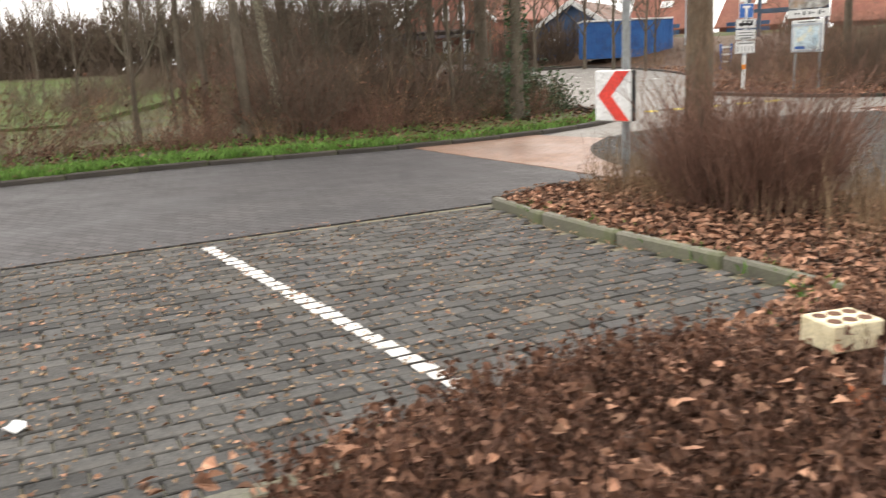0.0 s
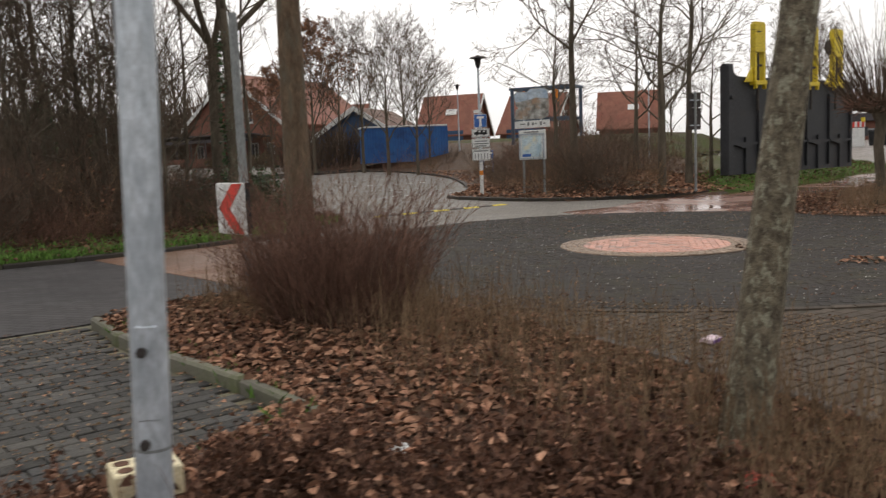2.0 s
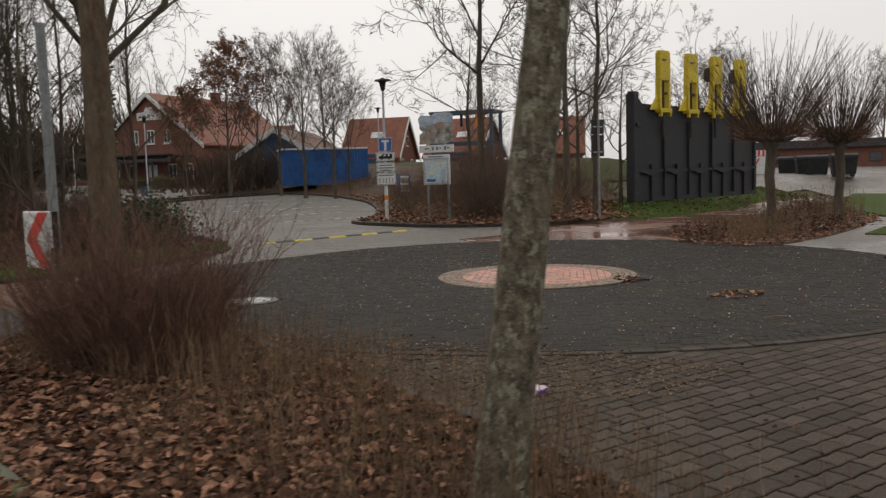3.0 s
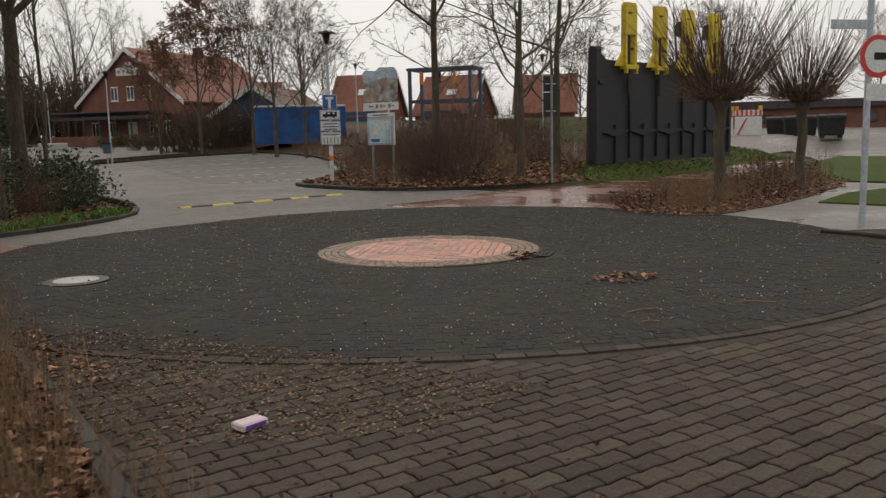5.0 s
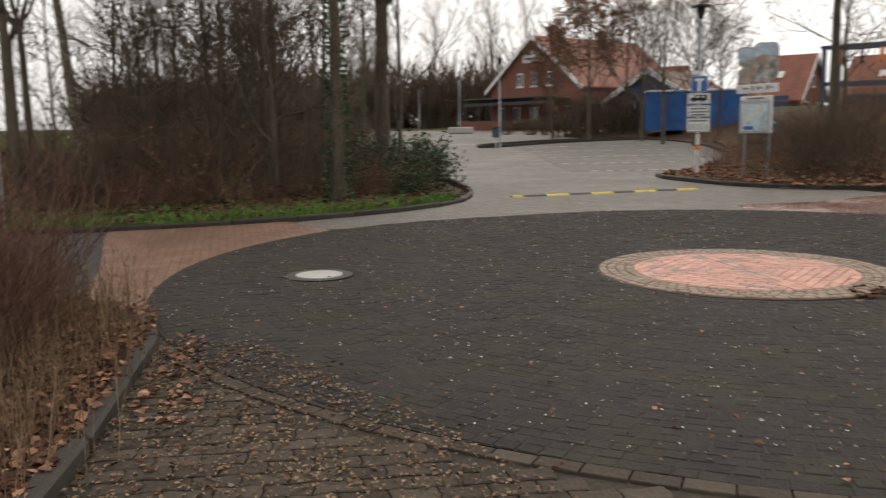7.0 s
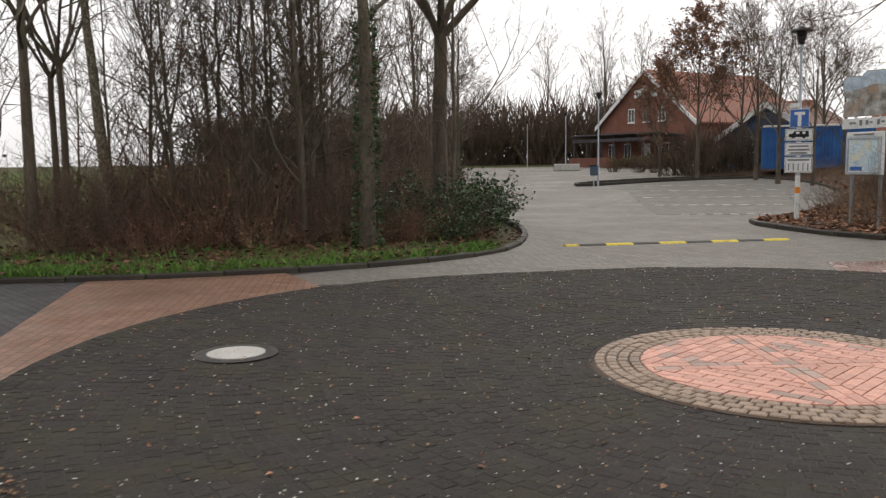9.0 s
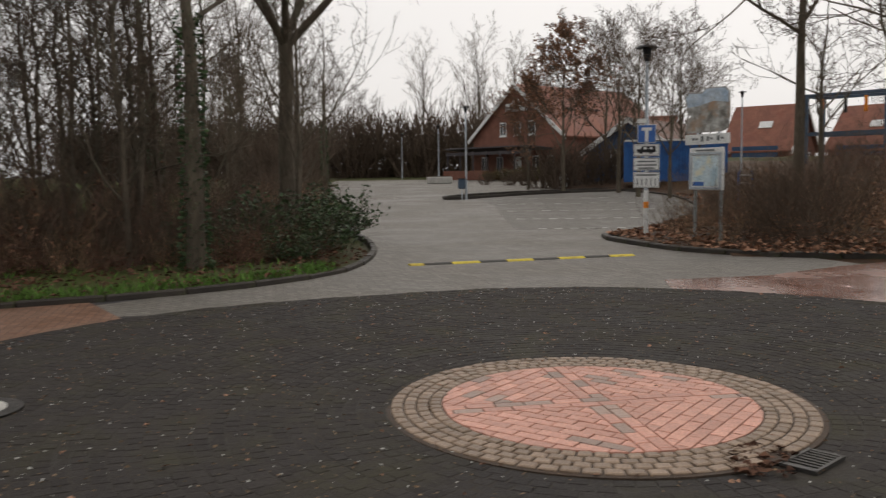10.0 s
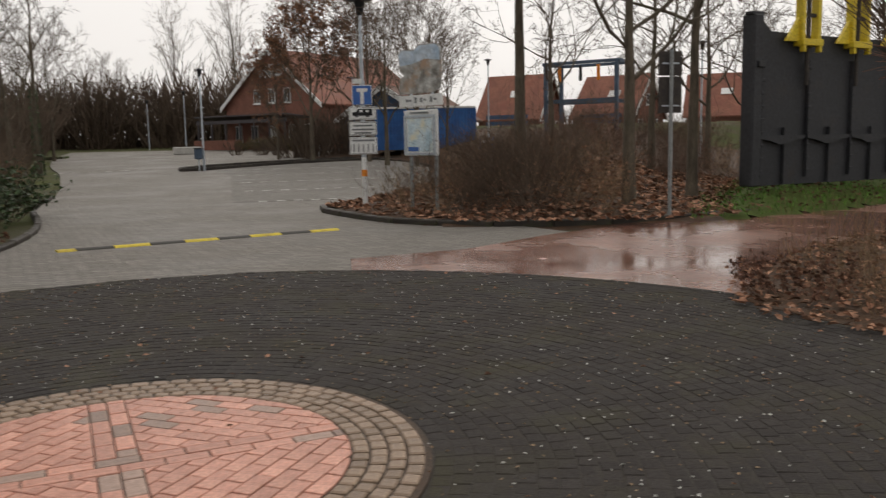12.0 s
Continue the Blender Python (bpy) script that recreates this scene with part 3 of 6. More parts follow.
sheet("lot", [(p[0], p[1]) for p in VERGE[28:]] + [(-20, 92), (8, 92), (14, 72), (10, 60)] + LOTRIGHT[::-1][1:] + BEDKERB[1:18]
      + [(15.5, 20.2)] + arc(42, 150) + [(3.4, 15.5)], 0.0, "lot", "light grey concrete paving of the car park and its entrance", cut=True)
sheet("road", VERGE[:30] + [(5.2, 16.8), (5.0, 10.8), (4.1, 10.75), (3.4, 10.4), (3.02, 9.95), (-0.8, 7.72), (-14, 0.4), (-40, -16)], -0.004, "road", "dark grey paved road beside the grass verge")
sheet("red_crossing", [(1.55, 15.95), (2.1, 15.0), (3.8, 12.4), (4.7, 10.85), (5.3, 10.75)] + arc(209, 157) + [(3.9, 17.0), (2.6, 16.3)], 0.003, "red_dry", "wet orange-red brick paving where the road meets the square")
sheet("parking_bays", [(3.02, 9.95), (-0.8, 7.72), (-14, 0.4), (-12, -4), (-6, -0.8), (2.2, 4.1), (2.8, 4.5), (3.6, 4.95), (5.2, 6.0), (5.0, 6.5), (3.1, 9.8)], -0.02, "bays", "mossy sand joints of the parking bays")
sheet("red_path", arc(82, 36) + [(14.65, 17.3), (16.2, 19.7), (18.5, 21.7), (21, 23.7), (24.5, 26.1), (30, 29.5), (30, 33), (26, 30.7), (21.5, 26.9), (18.3, 25.0), (16.7, 24.22), (15.3, 23.7), (13.6, 22.2), (12.4, 20.9), (10.9, 20.2)], 0.004, "red", "rain-wet red brick path with shiny puddles")
sheet("footpath", [(15.7, 12.9), (15.3, 15.4), (16.4, 15.8), (18.0, 16.8), (20.0, 18.4), (22.5, 20.8), (24.6, 24.5), (24.5, 26.2), (30, 31), (38, 44), (46, 60), (70, 60), (70, 30), (40, 13), (17.4, 12.4)], 0.002, "path", "pale wet footpath beside the pollarded trees")
sheet("pavement", [(7.62, 4.2), (7.58, 5.2), (7.3, 6.3), (6.96, 7.4), (6.65, 8.25), (6.2, 9.3), (5.75, 10.3)] + arc(222, 340) + [(15.6, 12.9), (17.4, 12.3), (19, 8), (20, -6), (-6, -8), (-6, -1.6), (1.5, 0.5), (4.5, 1.0), (6.0, 2.8), (7.2, 3.7)], -0.005, "paver_bed", "dark soil joints between worn pavers")


V, F = [(CX, CY, gz(CX, CY) + 0.002)], []
for k in range(1, 15):
    for i in range(72):
        a = 2 * math.pi * i / 72
        q = plaza_radius(a) * k / 14
        V.append((CX + q * math.cos(a), CY + q * math.sin(a), gz(CX + q * math.cos(a), CY + q * math.sin(a)) + (0.006 if k < 14 else 0.004)))
        if k == 1:
            F.append((0, 1 + i, 1 + (i + 1) % 72))
        else:
            b = 1 + (k - 2) * 72
            F.append((b + i, b + 72 + i, b + 72 + (i + 1) % 72, b + (i + 1) % 72))
tagged(new("round_square", mesh_of("round_square", V, F, "plaza_bed")), "dark joint sand of the round square", "ground", kind="structure")
sheet("planting_bed", BED, 0.06, "soil", "bare brown soil of the planting bed under dead leaves")
sheet("pollard_bed", POLLARD, 0.012, "soil", "soil strip with dead leaves under pollarded trees")
sheet("verge_lawn", VERGE[:36] + [(3.2, 22.5), (2.2, 20.4), (0, 18.9), (-3, 17.2), (-8, 13.8), (-16, 9), (-42, -4)], 0.07, "ground", "grassy verge along the kerb")
sheet("meadow", [(-9, 26), (-40, 8), (-160, -20), (-160, 90), (-40, 90), (-14, 60)], 0.03, "field", "green meadow behind the thicket", category="meadow")
sheet("lawn_corner", [(18.2, 16.3), (20.1, 17.8), (21.6, 18.4), (32, 21), (32, 15), (18.9, 15.0)], 0.03, "field", "small patch of short grass beside the footpath", category="lawn")
sheet("lawn_far", [(22.4, 21.0), (22.9, 19.9), (42, 26), (60, 36), (48, 40), (39.5, 38.3), (35.3, 36), (27, 28.3)], 0.04, "field", "short green grass between the footpaths", category="lawn")


def mound(name, poly, height, material, label, margin=3.0, step=0.8, zbase=0.05, wob=0.1):
    """A planted bank that rises smoothly from its outline."""
    V, F, idx = [], [], {}
    x0, x1 = min(p[0] for p in poly), max(p[0] for p in poly)
    y0, y1 = min(p[1] for p in poly), max(p[1] for p in poly)
    for j in range(int((y1 - y0) / step) + 2):
        for i in range(int((x1 - x0) / step) + 2):
            x, y = x0 + i * step, y0 + j * step
            e = edge_distance((x, y), poly)
            ins = inside((x, y), poly)
            if not ins and e > step:
                continue
            t = min(1.0, e / margin) if ins else 0.0
            h = height * t * t * (3 - 2 * t)
            idx[i, j] = len(V)
            V.append((x, y, gz(x, y) + (zbase if ins else -0.08) + h + (wob * noise.noise((x * 0.6, y * 0.6, 3)) * t)))
    for (i, j), a in idx.items():
        if (i + 1, j) in idx and (i, j + 1) in idx and (i + 1, j + 1) in idx:
            F.append((a, idx[i + 1, j], idx[i + 1, j + 1], idx[i, j + 1]))
    me = mesh_of(name, V, F, material)
    me.shade_smooth()
    return tagged(new(name, me), label, "bank", kind="structure")


BANK = [(9.85, 28.2), (10.0, 27.3), (11.15, 25.1), (12.15, 24.0), (13.1, 23.5), (14.9, 23.3), (16.4, 23.6), (17.3, 24.0), (18.3, 27), (22, 34), (34, 62), (30, 80), (6, 80), (5, 64), (10, 60.2), (11.6, 57), (12.7, 52), (13.1, 45), (12.4, 38), (11.1, 31.5)]


def bank_z(x, y):
    e = edge_distance((x, y), BANK)
    if not inside((x, y), BANK):
        return gz(x, y)
    t = min(1.0, e / 10.0)
    return gz(x, y) + 0.05 + 1.6 * t * t * (3 - 2 * t)


mound("bank", BANK, 1.6, "soil", "leaf-strewn earth bank with undergrowth", 10.0)
GRASSBANK = [(16.3, 23.62), (18.2, 24.3), (21.5, 26.4), (26, 30.5), (31, 35), (36, 44), (30, 46), (22, 36), (18.2, 29)]
mound("grass_bank", GRASSBANK, 0.36, "field", "low green grass bank in front of the steel gate", 3.0, 0.6, 0.06, 0.05)

mound("street_rise", [(34, 42), (40, 38), (52, 40), (76, 62), (72, 90), (46, 84), (38, 62), (33, 50)], 0.62, "path", "pale paved street rising behind the grass", 5.0, 1.5, 0.02, 0.02)
mound("grass_mound", [(16.5, 60), (22, 57), (34, 62), (48, 75), (52, 92), (12, 92), (11, 74), (15, 66)], 1.5, "rough_grass", "green grass mound before the houses", 6.0, 1.5, 0.3, 0.15)
kerb("verge_kerb", VERGE[12:52], 0.12, 0.075, "kerb_dark", "dark damp concrete kerb along the grass verge")
kerb("bay_kerb", BAYKERB, 0.09, 0.09, "kerb", "mossy pale concrete kerb of the planting bed")
kerb("plaza_kerb", PLAZAKERB, 0.11, 0.09, "kerb_dark", "dark weathered kerb of the planting bed")
kerb("bank_kerb", BEDKERB[:28], 0.14, 0.1, "kerb_dark", "dark curved concrete kerb of the shrub bed")
kerb("lot_kerb", smooth(LOTRIGHT, 4), 0.14, 0.1, "kerb_dark", "dark kerb along the parking spaces")
kerb("bay_end_kerb", [(-6, -0.8), (-1, 2.2), (2.2, 4.12), (2.8, 4.48), (3.6, 4.95)], 0.12, 0.08, "kerb", "pale worn kerb at the end of the parking bays")
kerb("island_kerb", smooth([(13, 60.8), (9.5, 60.2), (5, 56.5), (1.9, 51.4), (1.3, 50.6), (0.7, 51.2), (0.9, 53.5), (3.5, 57.8), (9, 62.5), (12.5, 63)], 4), 0.16, 0.15, "kerb_dark", "dark kerb of a narrow parking island")
kerb("lot_island_kerb", [(-9.5, 49.5), (-6.0, 49.8)], 0.5, 0.14, "kerb_dark", "dark kerb of a grass strip in the car park")
kerb("far_island_kerb", [(-19, 73), (-13.5, 73.5)], 0.6, 0.16, "kerb_dark", "dark kerb of a far grass strip")
sheet("lot_island", [(-14, 49.7), (-6.1, 49.9), (-6.3, 51.2), (-14, 51.5)], 0.12, "field", "grass strip between parking rows", category="lawn")
sheet("far_lot_island", [(-20, 73.2), (-13.6, 73.7), (-13.8, 75.2), (-20, 75)], 0.14, "field", "far grass strip between parking rows", category="lawn")
kerb("corner_kerb", [(15.45, 12.75), (15.75, 12.2), (15.9, 11.0), (15.7, 9)], 0.14, 0.06, "kerb_dark", "low kerb beside the footpath")


# ---------------------------------------------------------------- trees
T_WIDE = grow_tree("tree", 3, 9.5, 0.15, 0.28, 11, 52, 4.2, 0.07, 0.18, 5, 3, thick=1.3, label="bare broad-crowned tree with dark bark")
T_FORK = grow_tree("tree", 11, 11.5, 0.19, 0.35, 5, 36, 6.2, 0.06, 0.15, 5, 4, leader=False, label="tall bare tree with forked dark limbs", trunk_wander=0.03)
T_SLIM = grow_tree("tree", 5, 8.5, 0.055, 0.12, 16, 44, 2.4, 0.06, 0.15, 4, 3, thick=0.75, label="slim bare tree in the thicket", trunk_wander=0.08)
T_THICK = grow_tree("tree", 63, 7.5, 0.055, 0.08, 18, 46, 2.3, 0.05, 0.17, 4, 4, thick=0.8, label="slim densely twigged bare tree in the thicket", trunk_wander=0.08)
T_MID = grow_tree("tree", 41, 9.0, 0.13, 0.2, 13, 34, 4.8, 0.06, 0.11, 4, 4, thick=1.5, label="bare tree with a fine twiggy crown")
T_POP = grow_tree("tree", 8, 16, 0.2, 0.14, 13, 24, 8.5, 0.05, 0.06, 4, 4, thick=1.6, label="bare poplar with upright limbs, its twigs coloured paler for haze", twig="twig_haze", split=0.45)
T_LEAF = grow_tree("tree", 21, 8.8, 0.12, 0.22, 15, 42, 4.0, 0.05, 0.12, 4, 5, thick=1.4, label="young tree with rusty leaves still hanging", leaves=0.6)
T_BARE = grow_tree("tree", 33, 11.5, 0.14, 0.34, 11, 56, 4.4, 0.07, 0.2, 5, 4, thick=1.25, label="tall bare tree with a clear dark trunk", trunk_wander=0.04)
T_TALL = grow_tree("tree", 31, 12, 0.14, 0.45, 8, 45, 2.6, 0.1, 0.12, 4, 4, label="straight tall bare trunk", bark="bark_brown", trunk_wander=0.02)
T_YOUNG = grow_tree("tree", 19, 9.5, 0.085, 0.34, 5, 30, 4.6, 0.05, 0.12, 5, 3, leader=False, label="young bare tree with steeply forked dark stems", trunk_wander=0.03)
T_IVY = grow_tree("tree", 14, 10, 0.14, 0.38, 9, 46, 3.2, 0.06, 0.14, 5, 3, label="bare tree with ivy on its trunk", ivy=900)

plant(T_TALL, 4.94, 9.6, 0.98, 20, 0.05)
T_LEAN = grow_tree("tree", 77, 8.5, 0.1, 0.5, 8, 45, 2.2, 0.1, 0.12, 4, 4, lean=(0.115, -0.035), bark="bark_lichen", label="leaning young tree with lichened grey bark", trunk_wander=0.02)
plant(T_LEAN, 6.77, 5.12, 1.0, 0, 0.05)
plant(T_FORK, 2.96, 25.44, 1.05, 40)
plant(T_LEAN, -1.3, 19.5, 1.25, 185)
plant(T_SLIM, -4.3, 19.2, 1.1, 25)
plant(T_BARE, -1.6, 17.9, 0.85, 300, lean=-3)
plant(T_YOUNG, -3.15, 20.3, 1.0, 60)
plant(T_YOUNG, -3.75, 20.6, 0.95, 200)
plant(T_SLIM, -0.6, 20.6, 0.9, 80, lean=-13)
plant(T_SLIM, -2.0, 21.4, 0.85, 10, lean=12)
for x, y, s, r in ((-1.6, 20.9, 1.0, 10), (-0.9, 22.3, 1.1, 95), (-0.2, 19.9, 0.95, 190), (0.4, 21.3, 1.1, 280), (1.3, 22.2, 1.15, 140), (1.9, 20.9, 1.0, 235), (-1.9, 23.4, 1.1, 160)):
    plant(T_THICK, x, y, s, r, group="trees of the thicket")
for x, y, s, r in ((0.9, 20.9, 1.0, 15), (1.7, 21.6, 1.1, 130), (2.3, 20.3, 0.95, 220), (1.2, 23.2, 1.1, 310), (2.4, 22.6, 1.0, 75), (0.1, 22.6, 1.0, 165), (-0.4, 23.4, 1.0, 110)):
    plant(T_SLIM, x, y, s, r, group="trees of the thicket")
plant(T_IVY, 3.69, 20.02, 1.05, 100)
plant(T_BARE, 14.21, 28.95, 1.0, 200, bank_z(14.2, 28.95))
plant(T_WIDE, 15.81, 25.6, 0.85, 75, bank_z(15.8, 25.6))
plant(T_BARE, 17.76, 27.8, 0.9, 150, bank_z(17.8, 27.8))
for x, y, s, r in ((19.0, 35, 0.8, 10), (16.5, 38, 0.75, 120), (22.5, 40, 0.85, 230), (26.5, 36, 0.8, 330), (20.5, 31.5, 0.6, 60)):
    plant(T_WIDE, x, y, s, r, bank_z(x, y))
for x, y, s, r in ((10.7, 53, 0.95, 0), (12.2, 51, 0.8, 90), (9.6, 58, 1.0, 180), (8.6, 66, 1.05, 45), (13.5, 66, 1.0, 300), (14, 57.5, 0.7, 140)):
    plant(T_MID, x, y, s, r, bank_z(x, y))
plant(T_LEAF, 6.4, 58, 1.05, 0)
plant(T_LEAF, 3.6, 64, 0.8, 130)
for x, y, s, r in ((-20, 130, 1.15, 0), (-10.5, 124, 1.2, 70), (-6, 128, 1.1, 140), (-14, 140, 0.9, 30), (-3, 135, 1.0, 260)):
    plant(T_POP, x, y, s, r)
plant(T_MID, -32, 138, 1.3, 200)
rnd = random.Random(4)
WOOD = [(4.6, 21.6), (4.5, 25.0), (2.4, 30.5), (0, 36), (-5, 50), (-12, 62), (-22, 62), (-16, 40), (-14, 30), (-20, 22), (-24, 6), (-16, 6.3), (-8, 11.6), (-3.5, 14.9), (-0.5, 16.9), (2.2, 18.7), (3.9, 20.2)]
SLIMS = []
while len(SLIMS) < 24:
    x, y = rnd.uniform(-26, 5), rnd.uniform(5, 62)
    if not (x > 0.3 and y > 24.5) and not (x < -1.5 and y < 26 and rnd.random() < 0.75) and inside((x, y), WOOD) and all((x - a) ** 2 + (y - b) ** 2 > 1.6 for a, b in SLIMS):
        if rnd.random() < 0.75 and edge_distance((x, y), WOOD) > 6:
            continue
        SLIMS.append((x, y))
for i, (x, y) in enumerate(SLIMS):
    size, turn, tilt = rnd.uniform(0.7, 1.1), rnd.uniform(0, 360), rnd.uniform(-4, 4)
    if x > -3 or i % 5 < 3:
        plant((T_SLIM, T_SLIM, T_WIDE, T_SLIM, T_SLIM, T_IVY, T_SLIM)[i % 7], x, y, size, turn, lean=tilt, group="trees of the thicket")
for x, y, s in ((-22, 72, 1.1), (-28, 84, 1.2), (-34, 95, 1.2), (-40, 110, 1.2), (-48, 98, 1.2), (-55, 115, 1.3), (-18, 66, 1.0), (-14.6, 66, 1.0), (-12.4, 69, 0.95), (-24, 66, 0.9)):
    plant(T_POP if rnd.random() < 0.5 else T_MID, x, y, s, rnd.uniform(0, 360), group="trees behind the car park")
for x, y, s in ((44, 60, 1.0), (50, 70, 1.1), (38, 72, 0.9), (60, 62, 1.0), (33, 88, 0.9), (55, 50, 0.9)):
    plant(T_MID, x, y, s, rnd.uniform(0, 360), group="trees by the far buildings")

BR = {"label": "bare tangled shrub with thin brown branches"}
B_WOOD = grow_bush("shrub", 1, 34, 2.3, 1.1, 7, "twig", 0.008, base=0.65, sub=2, tangle=0.26, **BR)
B_FAR = grow_bush("shrub", 9, 44, 2.3, 0.9, 7, "twig", 0.026, base=0.8, **BR)
B_WOOD2 = grow_bush("shrub", 2, 36, 1.7, 1.3, 7, "twig_red", 0.007, base=0.7, leaf=0.35, leaf_mat="leaf_dark", sub=2, tangle=0.28, label="bare brown shrub with dead leaves caught in it")
B_EVER = grow_bush("shrub", 3, 60, 1.3, 1.3, 7, "twig", 0.007, leaf=1.0, base=0.5, leaf_size=0.085, label="dark green evergreen shrub at the kerb")
B_RED = grow_bush("shrub", 4, 240, 1.25, 0.75, 7, "twig_red", 0.0045, base=0.5, sub=1, label="dense leafless shrub with fine red-brown twigs")
B_LOW = grow_bush("low_shrub", 5, 44, 0.42, 1.3, 6, "twig_red", 0.003, base=0.3, leaf=0.42, leaf_mat="leaf_dark", leaf_size=0.04, label="low twiggy shrub with a few dead leaves")
B_TAN = grow_bush("shrub", 12, 40, 1.6, 1.0, 6, "twig_tan", 0.0055, base=0.6, leaf=0.15, leaf_mat="leaf", sub=1, tangle=0.22, label="bare shrub of pale tan stems")
B_GARDEN = grow_bush("shrub", 15, 60, 2.0, 0.9, 6, "twig_tan", 0.014, base=0.9, leaf=0.8, leaf_mat="leaf_garden", leaf_size=0.22, label="low olive and tan garden shrub by the veranda")
B_DRY = grow_bush("dry_weeds", 6, 15, 0.52, 0.28, 3, "twig_tan", 0.003, base=0.34, leaf=0.1, leaf_mat="leaf_dark", leaf_size=0.022, tangle=0.07, label="dry tan stems of last year's weeds")

for x, y, s, r in ((5.2, 8.9, 1.0, 0), (5.4, 8.65, 0.7, 120), (4.95, 9.05, 0.7, 220)):
    plant(B_RED, x, y, s, r, 0.055)
placed = 0
while placed < 104:
    x, y = rnd.uniform(-26, 5), rnd.uniform(5, 62)
    if not inside((x, y), WOOD):
        continue
    e = edge_distance((x, y), WOOD)
    if e < 0.6 or (e > 4.5 and rnd.random() < 0.85) or (x < -3 and y < 24 and rnd.random() < 0.1):
        continue
    plant(rnd.choice((B_WOOD, B_WOOD, B_WOOD2, B_TAN)), x, y, rnd.uniform(0.5, 0.95) if x < 0.8 else rnd.uniform(0.35, 0.6), rnd.uniform(0, 360), group="undergrowth of the thicket")
    placed += 1
for x, y, s in ((3.4, 21.6, 0.55), (2.6, 22.4, 0.6), (2.2, 21.2, 0.65), (1.4, 21.8, 0.75), (2.8, 23.8, 0.55), (2.4, 23.0, 0.6), (0.6, 20.6, 0.9), (1.6, 20.0, 0.75), (2.9, 20.6, 0.55), (0.2, 21.6, 1.0)):
    plant(B_WOOD, x, y, s, rnd.uniform(0, 360), group="undergrowth of the thicket")
placed = 0
while placed < 34:
    x, y = rnd.uniform(-2.5, 4.2), rnd.uniform(14, 25)
    if inside((x, y), WOOD) and 1.2 < edge_distance((x, y), WOOD) < 4.6:
        plant(rnd.choice((B_WOOD, B_WOOD, B_WOOD2, B_TAN)), x, y, rnd.uniform(0.75, 1.2) if x < 1.9 else rnd.uniform(0.4, 0.65), rnd.uniform(0, 360), group="undergrowth of the thicket")
        placed += 1
placed = 0
while placed < 44:
    x, y = rnd.uniform(-9, 4.5), rnd.uniform(9, 24)
    if inside((x, y), WOOD) and 0.1 < edge_distance((x, y), WOOD) < 1.3:
        plant(B_WOOD2 if placed % 3 else B_TAN, x, y, rnd.uniform(0.28, 0.5), rnd.uniform(0, 360), group="undergrowth of the thicket")
        placed += 1
for x, y, s in ((4.3, 22.7, 0.8), (4.0, 24.1, 0.85), (3.5, 23.4, 1.0), (3.2, 25.6, 1.0), (4.5, 21.6, 0.5), (3.0, 21.6, 0.7), (3.2, 27.2, 1.0), (-1.5, 19.8, 0.5)):
    plant(B_EVER, x, y, s, rnd.uniform(0, 360))
placed = 0
while placed < 70:
    x, y = rnd.uniform(9, 30), rnd.uniform(23, 60)
    if not inside((x, y), BANK) or edge_distance((x, y), BANK) < 0.5 or x > 0.5 * y + 6 or (y > 38 and rnd.random() < 0.6) or (x > 15.4 and y < 33 and rnd.random() < 0.8):
        continue
    plant(rnd.choice((B_WOOD2, B_WOOD, B_TAN, B_TAN, B_WOOD)), x, y, rnd.uniform(0.35, 0.75), rnd.uniform(0, 360), bank_z(x, y), group="undergrowth on the bank")
    placed += 1
for x, y, s_ in ((17.5, 35, 0.9), (19.5, 37.5, 1.0), (15.5, 36.5, 0.8), (21.5, 40, 1.1), (18.2, 41, 1.0), (16.2, 42, 0.9), (20.3, 44, 1.1), (23, 44.5, 1.1), (17.4, 46, 1.0), (14.8, 40, 0.8), (22, 36.8, 0.8), (19.4, 33.4, 0.7), (20.6, 48.5, 1.1), (24.5, 48, 1.1)):
    plant(B_WOOD if int(y * 2) % 2 else B_WOOD2, x, y, s_, 53 * x, bank_z(x, y), group="undergrowth on the bank")
placed = 0
while placed < 17:
    x, y = rnd.uniform(12.4, 15.6), rnd.uniform(23.8, 30)
    if inside((x, y), BANK) and edge_distance((x, y), BANK) > 0.9:
        plant(rnd.choice((B_WOOD, B_TAN, B_TAN, B_WOOD2)), x, y, rnd.uniform(0.5, 0.85), rnd.uniform(0, 360), bank_z(x, y), group="undergrowth on the bank")
        placed += 1
FARS = []
for i in range(52):
    x, y = -66 + i * 1.32 + rnd.uniform(-1, 1), 112 + rnd.uniform(-6, 6)
    FARS.append((x, y, rnd.uniform(2.8, 3.8), rnd.uniform(0, 360), gz(x, y)))
for i in range(22):
    x, y = -12 - i * 0.9, 58 + i * 2.4
    FARS.append((x + rnd.uniform(-1, 1), y, rnd.uniform(1.6, 2.4), rnd.uniform(0, 360), gz(x, y)))
for x, y, s in ((4.5, 66, 1.3), (6, 64, 1.2), (7.2, 65, 1.4), (8.4, 64.5, 1.3), (9.2, 66, 1.4), (5.2, 68, 1.4), (6.6, 67, 1.3), (-1, 74, 0.5), (1, 73, 0.6), (2.5, 72, 0.6)):
    FARS.append((x, y, s, rnd.uniform(0, 360), bank_z(x, y)))
v1, f1 = [], []
for o in B_FAR.children:
    f1 += [tuple(len(v1) + i for i in q.vertices) for q in o.data.polygons]
    v1 += [tuple(q.co) for q in o.data.vertices]
V, F = [], []
